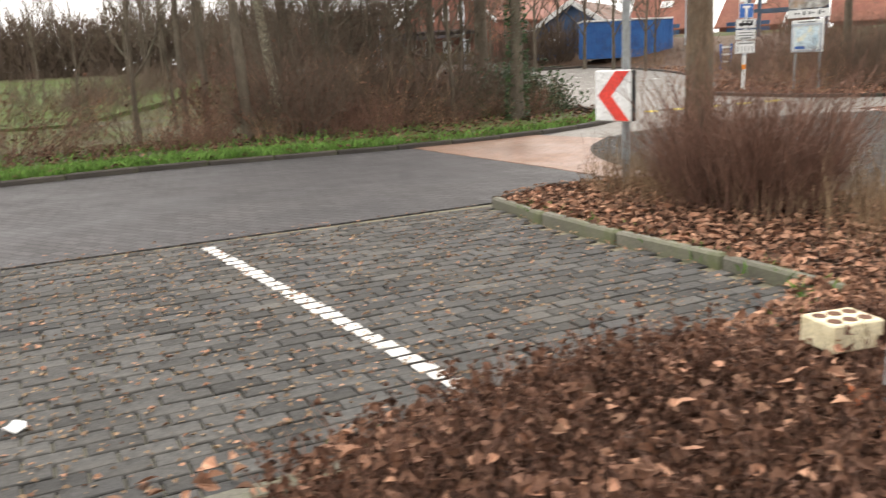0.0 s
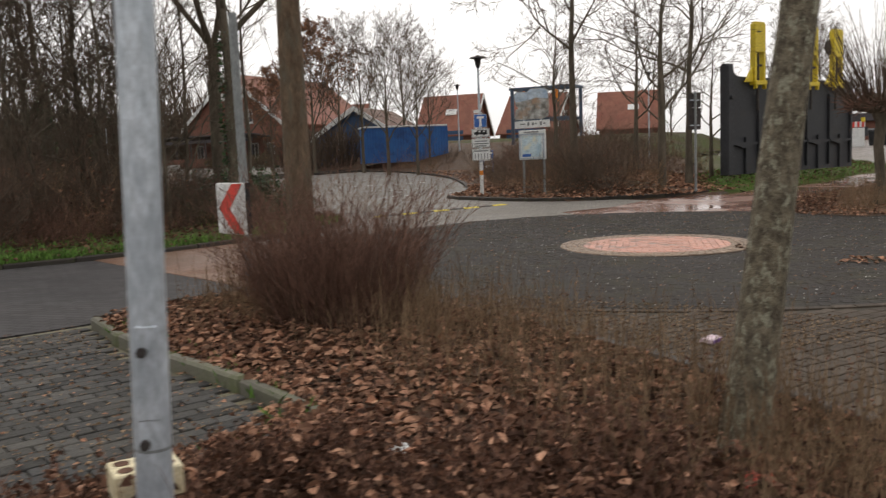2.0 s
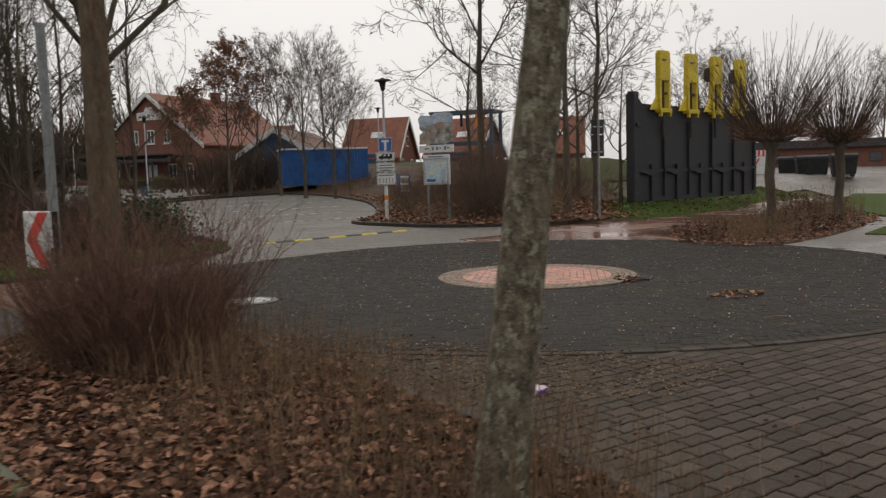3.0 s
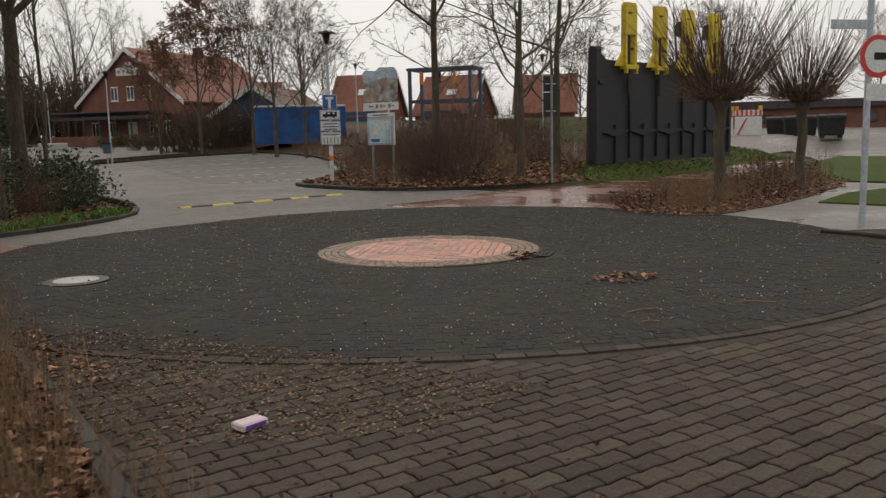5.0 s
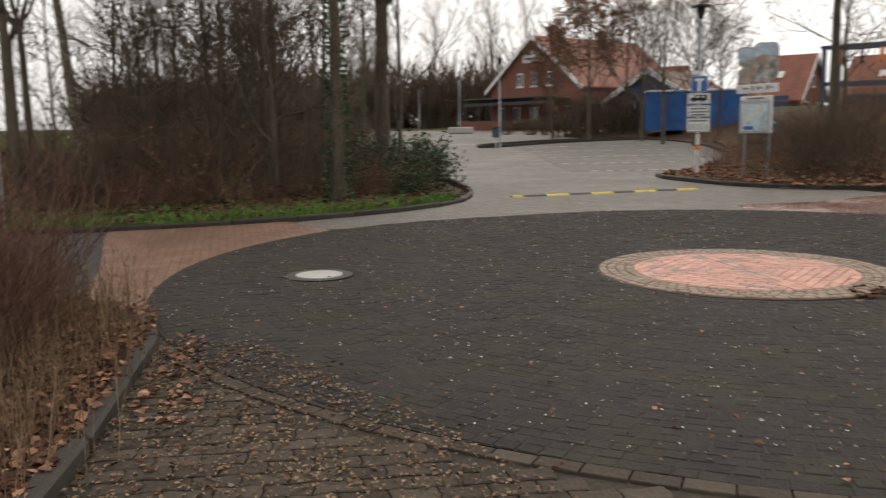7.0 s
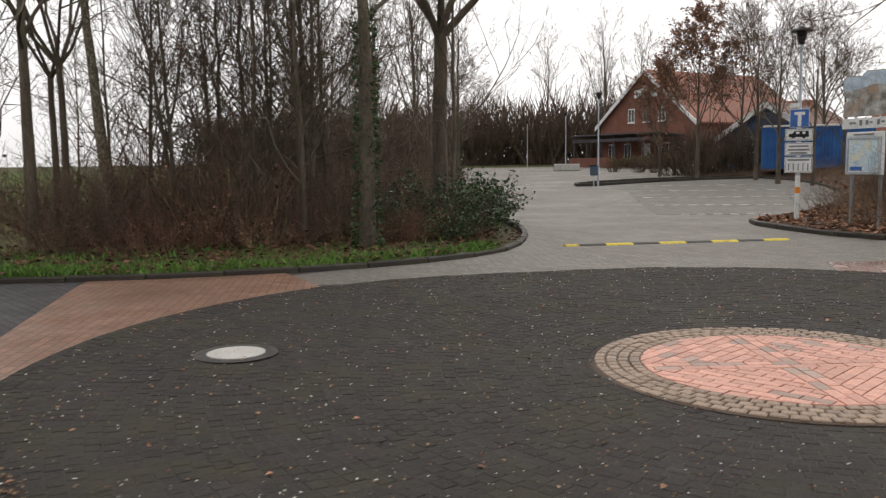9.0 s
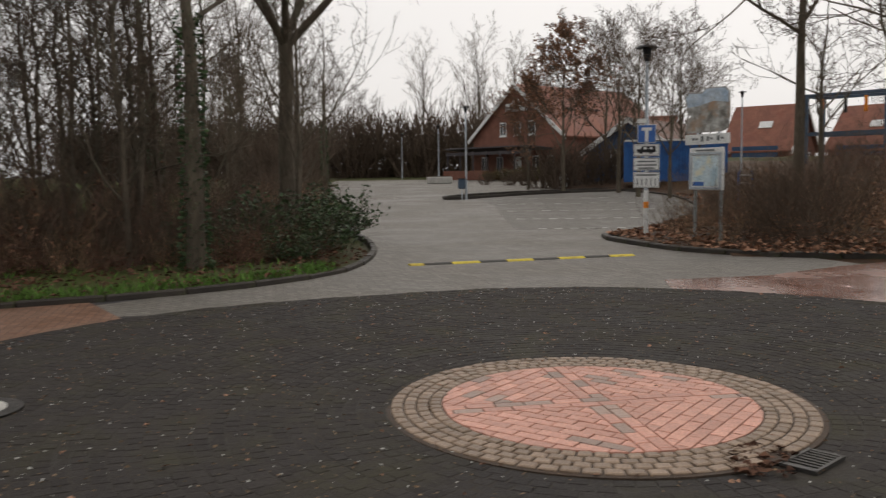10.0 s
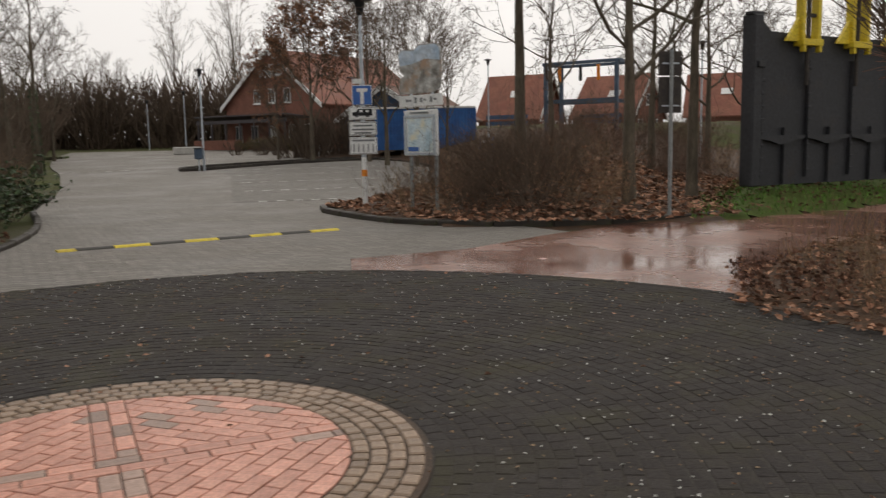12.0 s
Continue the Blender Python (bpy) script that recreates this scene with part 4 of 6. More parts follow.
for x, y, s, a, z in FARS:
    c, d = math.cos(radians(a)) * s, math.sin(radians(a)) * s
    b = len(V)
    V += [(x + c * p[0] - d * p[1], y + d * p[0] + c * p[1], z + s * p[2]) for p in v1]
    F += [tuple(b + i for i in q) for q in f1]
tagged(new("far_undergrowth", mesh_of("far_undergrowth", V, F, "twig")), "hazy brown leafless scrub beyond the car park", "undergrowth", kind="stuff")
placed = 0
while placed < 95:
    x, y = rnd.uniform(2.6, 6.3), rnd.uniform(2.6, 5.4)
    if inside((x, y), BED) and edge_distance((x, y), BED) > 0.42 and y < 3.7 + 0.35 * (x - 2) and (x - 6.9) ** 2 + (y - 5.3) ** 2 > 0.3 and y > 2.9 + max(0, 0.6 * (x - 5)) and x < 6.2:
        plant(B_LOW, x, y, rnd.uniform(0.55, 1.0), rnd.uniform(0, 360), 0.055, group="low shrubs of the bed")
        placed += 1
for i in range(44):
    u, off = rnd.random(), rnd.uniform(0.12, 0.5)
    x, y = 2.3 + 2.5 * u + off * 0.5, 4.2 + 1.42 * u - off * 0.86
    if (x - 4.33) ** 2 + (y - 4.9) ** 2 > 0.09:
        plant(B_LOW, x, y, rnd.uniform(0.55, 0.85), rnd.uniform(0, 360), 0.055, group="low shrubs of the bed")
placed = 0
while placed < 150:
    x, y = rnd.uniform(4, 7.7), rnd.uniform(4.2, 10.6)
    if inside((x, y), BED) and edge_distance((x, y), PLAZAKERB, False) < 1.7 * rnd.random() ** 0.6 and edge_distance((x, y), PLAZAKERB, False) > 0.12:
        plant(B_DRY, x, y, rnd.uniform(0.6, 1.15), rnd.uniform(0, 360), 0.055, group="dry weeds of the bed")
        placed += 1
placed = 0
while placed < 44:
    x, y = rnd.uniform(14.5, 25), rnd.uniform(15, 26)
    if inside((x, y), POLLARD) and edge_distance((x, y), POLLARD) > 0.35:
        plant(B_DRY if placed % 8 else B_LOW, x, y, rnd.uniform(1.0, 1.6), rnd.uniform(0, 360), 0.012, group="low shrubs under the pollards")
        placed += 1
for x, y, s in ((15.4, 16.2, 0.36), (15.8, 16.8, 0.34), (16.6, 17.3, 0.4), (17.8, 18.2, 0.34), (19.0, 18.6, 0.36), (15.6, 15.9, 0.36), (16.9, 16.9, 0.38), (17.2, 17.9, 0.36)):
    plant(B_TAN, x, y, s, rnd.uniform(0, 360), 0.012, group="low shrubs under the pollards")


def pollard(seed):
    rnd = random.Random(seed)
    root = thing("pollard_tree", 0, 0, -500, 0, "pollarded tree with a knotty head and long bare shoots", "tree")
    V, F = [], []
    pts = [Vector((0, 0, -0.2)), Vector((0, 0, 0)), Vector((0.03, 0, 0.6)), Vector((-0.02, 0.02, 1.2)), Vector((0.02, 0, 1.7)), Vector((0, 0, 1.95)), Vector((0, 0, 2.15)), Vector((0, 0, 2.3))]
    tube(V, F, pts, [0.13, 0.115, 0.10, 0.10, 0.11, 0.2, 0.27, 0.1], 12)
    for i in range(38):
        a = rnd.uniform(0, 6.28)
        p, r = bough(rnd, Vector((math.cos(a) * 0.12, math.sin(a) * 0.12, 1.95)), Vector((math.cos(a), math.sin(a), rnd.uniform(0.0, 0.7))), rnd.uniform(0.22, 0.42), 0.075, 0.04, 3, 0.25, 0.12)
        tube(V, F, p, r, 6)
    me = mesh_of("trunk", V, F, "bark")
    me.shade_smooth()
    new("trunk", me).parent = root
    V, F = [], []
    for i in range(230):
        a, rr = rnd.uniform(0, 6.28), 0.62 * math.sqrt(rnd.random())
        p = Vector((math.cos(a) * rr, math.sin(a) * rr, 2.02 + rnd.uniform(-0.05, 0.2)))
        p1, r1 = bough(rnd, p, Vector((math.cos(a) * rr * 1.5, math.sin(a) * rr * 1.5, 1.0)), rnd.uniform(0.8, 2.3), 0.0075, 0.0035, 4, 0.08, 0.04)
        tube(V, F, p1, r1, 3)
        for j in range(2):
            d = (p1[-1] - p1[0]).normalized() + Vector((rnd.gauss(0, 0.4), rnd.gauss(0, 0.4), rnd.gauss(0, 0.3)))
            p2, r2 = bough(rnd, p1[1 + j], d, rnd.uniform(0.2, 0.5), 0.004, 0.002, 2, 0.1, 0.05)
            tube(V, F, p2, r2, 3)
    new("crown", mesh_of("crown", V, F, "twig")).parent = root
    V, F = [], []
    for i in range(520):
        a, rr = rnd.uniform(0, 6.28), rnd.uniform(0.25, 0.62)
        p = Vector((math.cos(a) * rr, math.sin(a) * rr, 2.08 + rnd.uniform(-0.12, 0.1)))
        d = Vector((math.cos(a), math.sin(a), rnd.gauss(0.25, 0.45)))
        p1, r1 = bough(rnd, p, d, rnd.uniform(0.2, 0.55), 0.006, 0.003, 3, 0.25, 0.05)
        tube(V, F, p1, r1, 3)
    tagged(new("head", mesh_of("head", V, F, "twig_red")), "dense knot of short twigs").parent = root
    return root


P = pollard(5)
plant(P, 16.9, 17.5, 1.0, 0, 0.012, group="pollarded trees")
plant(P, 20.1, 19.3, 1.0, 130, 0.012, group="pollarded trees")
discard(P)
for src in (T_BARE, T_YOUNG, T_THICK, T_MID, T_WIDE, T_FORK, T_SLIM, T_POP, T_LEAF, T_TALL, T_IVY, T_LEAN, B_WOOD, B_WOOD2, B_EVER, B_RED, B_LOW, B_DRY, B_TAN, B_FAR):
    discard(src)


# ---------------------------------------------------------------- street furniture
def lamp_head(bm, z):
    cyl(bm, 0, 0, z, z + 0.16, 0.05, 0.09, 16)
    cyl(bm, 0, 0, z + 0.16, z + 0.30, 0.09, 0.12, 16)
    cyl(bm, 0, 0, z + 0.30, z + 0.34, 0.26, 0.22, 20)
    cyl(bm, 0, 0, z + 0.34, z + 0.40, 0.10, 0.03, 16)


def lamp_post(x, y, h, label, bin_on=False):
    z = bank_z(x, y) if inside((x, y), BANK) else gz(x, y)
    t = thing("street_lamp", x, y, z, 0, label, "street lamp")
    part("pole", cyl(cyl(B(), 0, 0, -0.1, 1.0, 0.055), 0, 0, 1.0, h - 0.38, 0.045, 0.033), "zinc", t)
    b = B()
    lamp_head(b, h - 0.4)
    part("lamp_head", b, "black", t, "dark hat-shaped lamp head")
    return t


# pole with traffic signs and a lamp on top
t = thing("sign_post", 10.74, 27.73, 0, 0, "lamp post with a blue dead-end sign and white plates", "sign post")
part("pole", cyl(cyl(B(), 0, 0, 1.12, 2.7, 0.05), 0, 0, 2.7, 4.05, 0.04, 0.03), "zinc", t)
part("sleeve", cyl(B(), 0, 0, -0.1, 1.12, 0.056), "white", t, "white lower part of the pole")
part("band", cyl(B(), 0, 0, 0.72, 0.86, 0.059), "orange", t, "faded orange band")
b = B()
lamp_head(b, 4.02)
part("lamp_head", b, "black", t, "dark hat-shaped lamp head")
s = part("dead_end_sign", box(B(), 0, -0.075, 2.40, 0.41, 0.012, 0.41, 0.005), "white", t, "square blue dead-end sign with a white T")
part("blue_field", box(B(), 0, -0.086, 2.40, 0.385, 0.008, 0.385), "blue_paint", s)
part("symbol_stem", box(B(), 0, -0.094, 2.345, 0.075, 0.006, 0.25), "white", s)
part("symbol_bar", box(B(), 0, -0.094, 2.505, 0.22, 0.006, 0.07), "white", s)
for z, h, nm in ((2.03, 0.27, "camper"), (1.715, 0.285, "text"), (1.36, 0.36, "fees")):
    s = part("plate", box(B(), 0, -0.075, z, 0.58, 0.012, h, 0.005), "white", t, "white sign plate")
    part("border", box(box(box(box(B(), 0, -0.083, z + h / 2 - 0.018, 0.55, 0.005, 0.008), 0, -0.083, z - h / 2 + 0.018, 0.55, 0.005, 0.008), -0.272, -0.083, z, 0.008, 0.005, h - 0.03), 0.272, -0.083, z, 0.008, 0.005, h - 0.03), "black", s)
    if nm == "camper":
        b = B()
        prism(b, [(-0.21, -0.05), (-0.21, 0.02), (-0.13, 0.03), (-0.10, 0.09), (0.20, 0.09), (0.20, -0.05)], lambda u, v, w: (u, -0.083 - w, z + v), 0.005)
        box(box(b, -0.12, -0.0855, z - 0.055, 0.06, 0.005, 0.05), 0.1, -0.0855, z - 0.055, 0.06, 0.005, 0.05)
        part("camper_symbol", b, "black", s, "black motorhome pictogram")
        part("window", box(B(), -0.03, -0.091, z + 0.045, 0.07, 0.003, 0.05), "white", s)
        part("window", box(B(), 0.1, -0.091, z + 0.045, 0.06, 0.003, 0.05), "white", s)
    elif nm == "text":
        for dz, w in ((0.06, 0.4), (-0.02, 0.46), (-0.09, 0.36)):
            part("text_bar", box(B(), 0, -0.0835, z + dz, w, 0.005, 0.035), "grey_text", s)
    else:
        part("text_bar", box(B(), 0, -0.0835, z + 0.11, 0.46, 0.005, 0.04), "grey_text", s)
        for k in range(5):
            part("text_bar", box(B(), -0.2 + 0.1 * k, -0.0835, z - 0.05, 0.025, 0.005, 0.16), "grey_text", s)
part("number_tag", box(B(), -0.1, -0.06, 2.69, 0.2, 0.01, 0.1), "white", t, "small pale tag")

# information board with a photo panel above
ANG = math.degrees(math.atan2(25.643 - 26.35, 12.215 - 11.62))
t = thing("info_board", 11.92, 26.0, 0.0, ANG, "white notice case with a map under a photo panel", "notice board")
W = 0.92
for sx in (-0.36, 0.36):
    part("post", box(B(), sx, 0.05, 0.98, 0.055, 0.055, 2.1, 0.004), "zinc_dull", t)
case = part("case", box(B(), 0, 0, 1.585, W, 0.07, 0.865, 0.01), "white", t, "white metal display case")
part("case_frame", box(box(box(box(B(), 0, -0.045, 1.90, W - 0.1, 0.03, 0.045), 0, -0.045, 1.19, W - 0.1, 0.03, 0.045), -W / 2 + 0.045, -0.045, 1.545, 0.05, 0.03, 0.75), W / 2 - 0.045, -0.045, 1.545, 0.05, 0.03, 0.75), "zinc", case)
part("map", box(B(), 0, -0.042, 1.545, 0.7, 0.006, 0.62), "map_blue", case, "pale blue and cream map")
part("map_corner", box(B(), -0.18, -0.047, 1.28, 0.3, 0.004, 0.08), "blue_paint", case)
part("text_bar", box(B(), 0, -0.0475, 1.965, 0.5, 0.024, 0.03), "grey_text", case)
s = part("title_strip", box(B(), 0.02, -0.02, 2.19, 1.22, 0.03, 0.21, 0.006), "white", t, "white strip with small dark marks")
for k, (u, h) in enumerate(((-0.35, 0.05), (-0.26, 0.04), (-0.1, 0.11), (0.06, 0.09), (0.16, 0.04), (0.34, 0.1), (0.45, 0.04))):
    part("mark", box(B(), u, -0.038, 2.2, 0.07, 0.006, h), "grey_text", s)
OUT = [(-0.58, 2.33), (-0.56, 2.62), (-0.44, 2.68), (-0.55, 2.78), (-0.60, 3.08), (-0.5, 3.17), (-0.12, 3.14), (0.0, 3.23), (0.5, 3.21), (0.6, 3.12), (0.62, 2.68), (0.58, 2.4), (0.4, 2.33)]
b = B()
prism(b, OUT, lambda u, v, w: (u, 0.0 - w, v), 0.03)
s = part("photo_panel", b, "photo_land", t, "cut-out aerial photo panel with a blue sky")
b = B()
prism(b, [(-0.54, 2.86), (-0.58, 3.07), (-0.49, 3.15), (-0.12, 3.12), (0.0, 3.21), (0.49, 3.19), (0.58, 3.11), (0.585, 2.9), (0.2, 2.95), (-0.2, 2.88)], lambda u, v, w: (u, -0.031 - w, v), 0.004)
part("photo_sky", b, "photo_sky", s)
for sx in (-0.3, 0.3):
    part("panel_post", box(B(), sx, 0.035, 2.6, 0.04, 0.04, 1.0), "zinc", t)

# chevron sign
t = thing("chevron_sign", 4.28, 10.40, -0.01, -54.0, "square white board with a red bent arrow on a grey pole", "traffic sign")
t.matrix_world = pose(0, 0, 0, 0, -0.2, 0).to_3x3().to_4x4() @ pose(0, 0, 0, 0, 0, -54.0)
t.location = (4.28, 10.36, 0.01)
part("pole", cyl(B(), 0.06, 0.12, -0.1, 2.85, 0.042), "zinc_dull", t)
s = part("board", box(B(), 0, 0, 0.96, 0.5, 0.03, 0.51, 0.012), "white", t)
b = B()
prism(b, [(-0.2, 0.96), (0.05, 1.205), (0.235, 1.205), (-0.01, 0.96), (0.235, 0.715), (0.05, 0.715)], lambda u, v, w: (u, -0.016 - w, v), 0.004)
part("arrow", b, "red_paint", s, "red arrow pointing along the bend")
for z in (0.82, 1.1):
    part("bracket", box(B(), 0.06, 0.06, z, 0.12, 0.09, 0.03), "zinc", t)
part("back_tray", box(B(), 0.22, 0.035, 0.96, 0.06, 0.06, 0.5, 0.004), "black", t)

# galvanised pole close to the path
t = thing("steel_pole", 4.40, 4.52, 0.05, 0, "thick galvanised steel pole leaning a little", "pole")
t.matrix_world = pose(4.385, 4.5, 0.05, 0, 2.0, 0)
part("tube", cyl(B(), 0, 0, -0.15, 4.6, 0.057, n=24), "zinc", t)
for z in (0.81, 0.52):
    part("bolt", cyl(B(), 0, 0, 0, 0.02, 0.016, n=8), "steel_dark", t).matrix_local = pose(-0.012, -0.062, z, 90, 0, 0)
part("seam", cyl(B(), 0, 0, 0.488, 0.498, 0.0582, n=24), "zinc_dull", t)
part("cover_plate", box(B(), 0.0, -0.05, 0.74, 0.07, 0.02, 0.3, 0.006), "zinc", t)

# back of a double traffic sign
t = thing("traffic_sign", 16.08, 24.0, 0.14, 8, "grey post with the dark backs of two signs", "traffic sign")
part("pole", cyl(B(), 0, 0, -0.1, 2.72, 0.034), "zinc_dull", t)
part("board", box(B(), 0.0, 0.05, 2.5, 0.42, 0.02, 0.4, 0.006), "steel_dark", t, "dark metal back of the upper sign")
part("board", box(B(), 0.0, 0.05, 1.98, 0.42, 0.02, 0.6, 0.006), "steel_dark", t, "dark metal back of the lower sign")
for z in (1.8, 2.5):
    part("clamp", box(B(), 0.0, 0.03, z, 0.3, 0.03, 0.025), "zinc", t)

# post with street-name plate and round prohibition sign
t = thing("street_sign_post", 16.6, 13.35, 0.0, 0, "galvanised post with a street name plate and round signs", "sign post")
part("pole", cyl(B(), 0, 0, -0.1, 4.0, 0.045), "zinc", t)
part("name_plate", box(B(), -0.34, 0, 2.8, 0.62, 0.02, 0.13, 0.006), "zinc", t, "grey street name plate")
b = B()
bmesh.ops.create_cone(b, cap_ends=True, segments=28, radius1=0.3, radius2=0.3, depth=0.012, matrix=pose(0.1, -0.06, 2.36, 90))
s = part("round_sign", b, "red_paint", t, "round white sign with a red rim")
b = B()
bmesh.ops.create_cone(b, cap_ends=True, segments=28, radius1=0.23, radius2=0.23, depth=0.006, matrix=pose(0.1, -0.07, 2.36, 90))
part("face", b, "white", s)
part("symbol", box(B(), 0.12, -0.077, 2.36, 0.2, 0.004, 0.1), "black", s)
part("lower_plate", box(B(), 0.12, -0.06, 1.86, 0.4, 0.012, 0.24, 0.005), "white", t)

lamp_post(16.67, 60.8, 4.7, "slim grey lamp post by the hedge")
t = lamp_post(1.98, 50.9, 4.85, "slim grey lamp post on the parking island")
b = thing("litter_bin", 1.8, 50.65, gz(2, 50.7) + 0.1, 0, "small grey-blue litter bin at the lamp post", "litter bin")
part("body", box(B(), 0, 0, 0.72, 0.36, 0.3, 0.5, 0.04), "frame_blue", b)
part("stand", cyl(B(), 0, 0, -0.1, 0.5, 0.03), "zinc", b)
part("rim", box(B(), 0, 0, 0.99, 0.4, 0.34, 0.04, 0.01), "black", b)
lamp_post(24.2, 45.5, 5.0, "slim grey lamp post behind the bank")
lamp_post(-6.2, 80, 5.1, "slim grey lamp post at the end of the car park")
lamp_post(-14.5, 98, 5.0, "slim grey lamp post before the far trees")
t = thing("planter", -5.9, 79, gz(0, 79), 15, "pale concrete planter with bare soil", "planter")
part("trough", box(B(), 0, 0, 0.3, 2.2, 0.7, 0.6, 0.06), "cover_concrete", t)
part("soil", box(B(), 0, 0, 0.6, 1.9, 0.5, 0.06), "soil", t)

for x, y, m in ((6.0, 66, "white"), (5.55, 66.3, "cover_concrete")):
    b = thing("bollard", x, y, gz(x, y), 0, "short pale bollard with a dark cap", "bollard")
    part("shaft", cyl(B(), 0, 0, -0.1, 1.0, 0.07), m, b)
    part("cap", cyl(B(), 0, 0, 1.0, 1.12, 0.075, 0.05), "black", b)
b = thing("bike_rack", 15.0, 45, bank_z(15, 45), 15, "small blue and white steel rack on the bank", "rack")
for sx in (-0.28, 0.28):
    part("post", box(B(), sx, 0, 0.55, 0.08, 0.08, 1.3, 0.01), "blue_paint", b)
for z in (0.35, 0.7, 1.05):
    part("crossbar", box(B(), 0, -0.02, z, 0.5, 0.04, 0.1), "white", b)

# speed bump: alternating rubber modules
p0, p1 = Vector((6.75, 21.65)), Vector((10.45, 23.8))
d = p1 - p0
t = thing("speed_bump", p0.x, p0.y, 0.0, math.degrees(math.atan2(d.y, d.x)), "yellow and black rubber speed bump across the entrance", "speed bump")
mod = d.length / 8.5
for i in range(9):
    w = mod * (0.5 if i == 0 else 1.0)
    x = 0 if i == 0 else mod * (i - 0.5)
    b = B()
    prism(b, [(-0.11, 0), (-0.08, 0.018), (-0.03, 0.028), (0.03, 0.028), (0.08, 0.018), (0.11, 0)], lambda u, v, w_, x=x: (x + w_, u, v), w - 0.008)
    part("module", b, "yellow_rubber" if i % 2 == 0 else "black_rubber", t)

# manhole
t = thing("manhole_cover", 6.14, 12.56, gz(6.14, 12.56) + 0.006, 0, "round pale concrete manhole cover in an iron ring", "manhole")
part("cover", cyl(B(), 0, 0, -0.01, 0.016, 0.23, 0.227, 32), "cover_concrete", t)
b = B()
bmesh.ops.create_cone(b, cap_ends=False, segments=36, radius1=0.33, radius2=0.33, depth=0.02, matrix=Matrix.Translation((0, 0, 0.0)))
cyl(b, 0, 0, -0.01, 0.010, 0.33, n=36)
part("ring", b, "cast_iron", t, "dark cast-iron ring")

# storm drain at the edge of the disc
t = thing("drain_grate", 11.43, 12.7, gz(11.4, 12.7) + 0.006, 55, "black iron storm drain grate with leaves round it", "drain")
t.scale = (0.9, 0.62, 1.0)
part("frame", box(box(box(box(B(), 0, 0.15, 0.01, 0.4, 0.03, 0.03), 0, -0.15, 0.01, 0.4, 0.03, 0.03), -0.185, 0, 0.01, 0.03, 0.3, 0.03), 0.185, 0, 0.01, 0.03, 0.3, 0.03), "cast_iron", t)
# thin black plate: the shade of the shaft below, painted under the slats
part("pit", box(B(), 0, 0, -0.004, 0.36, 0.28, 0.006), "black", t)
for i in range(7):
    part("slat", box(B(), -0.15 + 0.05 * i, 0, 0.012, 0.02, 0.28, 0.02), "cast_iron", t)

# perforated limestone brick
t = thing("limestone_brick", 4.31, 4.82, 0.27, 20, "pale perforated limestone brick lying among the leaves", "brick")
b = B()
box(b, 0, 0, 0.055, 0.23, 0.18, 0.11, 0.006)
part("block", b, "limestone", t)
# the block is solid: dark discs on top paint the shade inside its perforations
for i in range(3):
    for j in range(2):
        part("hole", cyl(B(), -0.07 + 0.07 * i, -0.04 + 0.08 * j, 0.09, 0.1125, 0.028, n=12), "leaf_dark", t, "dark disc painted as a shaded opening of the brick")

# cigarette packet
t = thing("cardboard_packet", 7.77, 7.3, 0.006, 35, "crushed pink and white cardboard packet on the pavers", "litter")
part("box_body", box(B(), 0, 0, 0.02, 0.16, 0.10, 0.04, 0.008), "pink", t)
part("label", box(B(), 0, -0.052, 0.02, 0.12, 0.004, 0.022), "purple", t)

# small rubbish
def scrap(x, y, z, s, m, label, rz):
    t = thing("scrap", x, y, z, rz, label, "litter")
    b = B()
    vs = [b.verts.new((s * math.cos(a) * (0.7 + 0.3 * (k % 2)), s * math.sin(a) * 0.6, s * 0.25 * (k % 3))) for k, a in enumerate(i * math.pi / 4 for i in range(8))]
    c = b.verts.new((0, 0, s * 0.35))
    for k in range(8):
        b.faces.new((vs[k], vs[(k + 1) % 8], c))
    r = bmesh.ops.extrude_face_region(b, geom=b.faces[:])
    for g in r["geom"]:
        if isinstance(g, bmesh.types.BMVert):
            g.co.z += 0.006
    part("sheet", b, m, t)


scrap(5.27, 5.33, 0.14, 0.07, "white", "crumpled white paper among the leaves", 10)
scrap(6.56, 4.62, 0.13, 0.09, "red_paint", "torn red plastic wrapper among the leaves", 50)
scrap(4.53, 3.77, 0.26, 0.07, "red_paint", "torn red plastic scrap in the low shrubs", 120)
scrap(1.02, 4.78, 0.004, 0.06, "white", "white paper scrap lying on the bay", 30)
scrap(4.24, 4.44, 0.2, 0.1, "leaf_orange", "large orange leaf caught in the low shrubs", 75)
scrap(18.3, 17.6, 0.07, 0.12, "white", "white paper scrap in the pollard bed", 0)
for x, y, r, ln in ((10.9, 9.15, 12, 0.3), (11.9, 9.1, -20, 0.32), (10.75, 8.75, 5, 0.14), (7.35, 7.0, 35, 0.12)):
    t = thing("twig", x, y, gz(x, y) + 0.018, r, "short broken twig lying on the paving", "twig")
    part("stem", bar(bar(B(), (-ln / 2, 0, 0), (0, 0.015, 0.004), 0.006, 5), (0, 0.015, 0.004), (ln / 2, -0.02, 0), 0.0045, 5), "twig_tan", t)

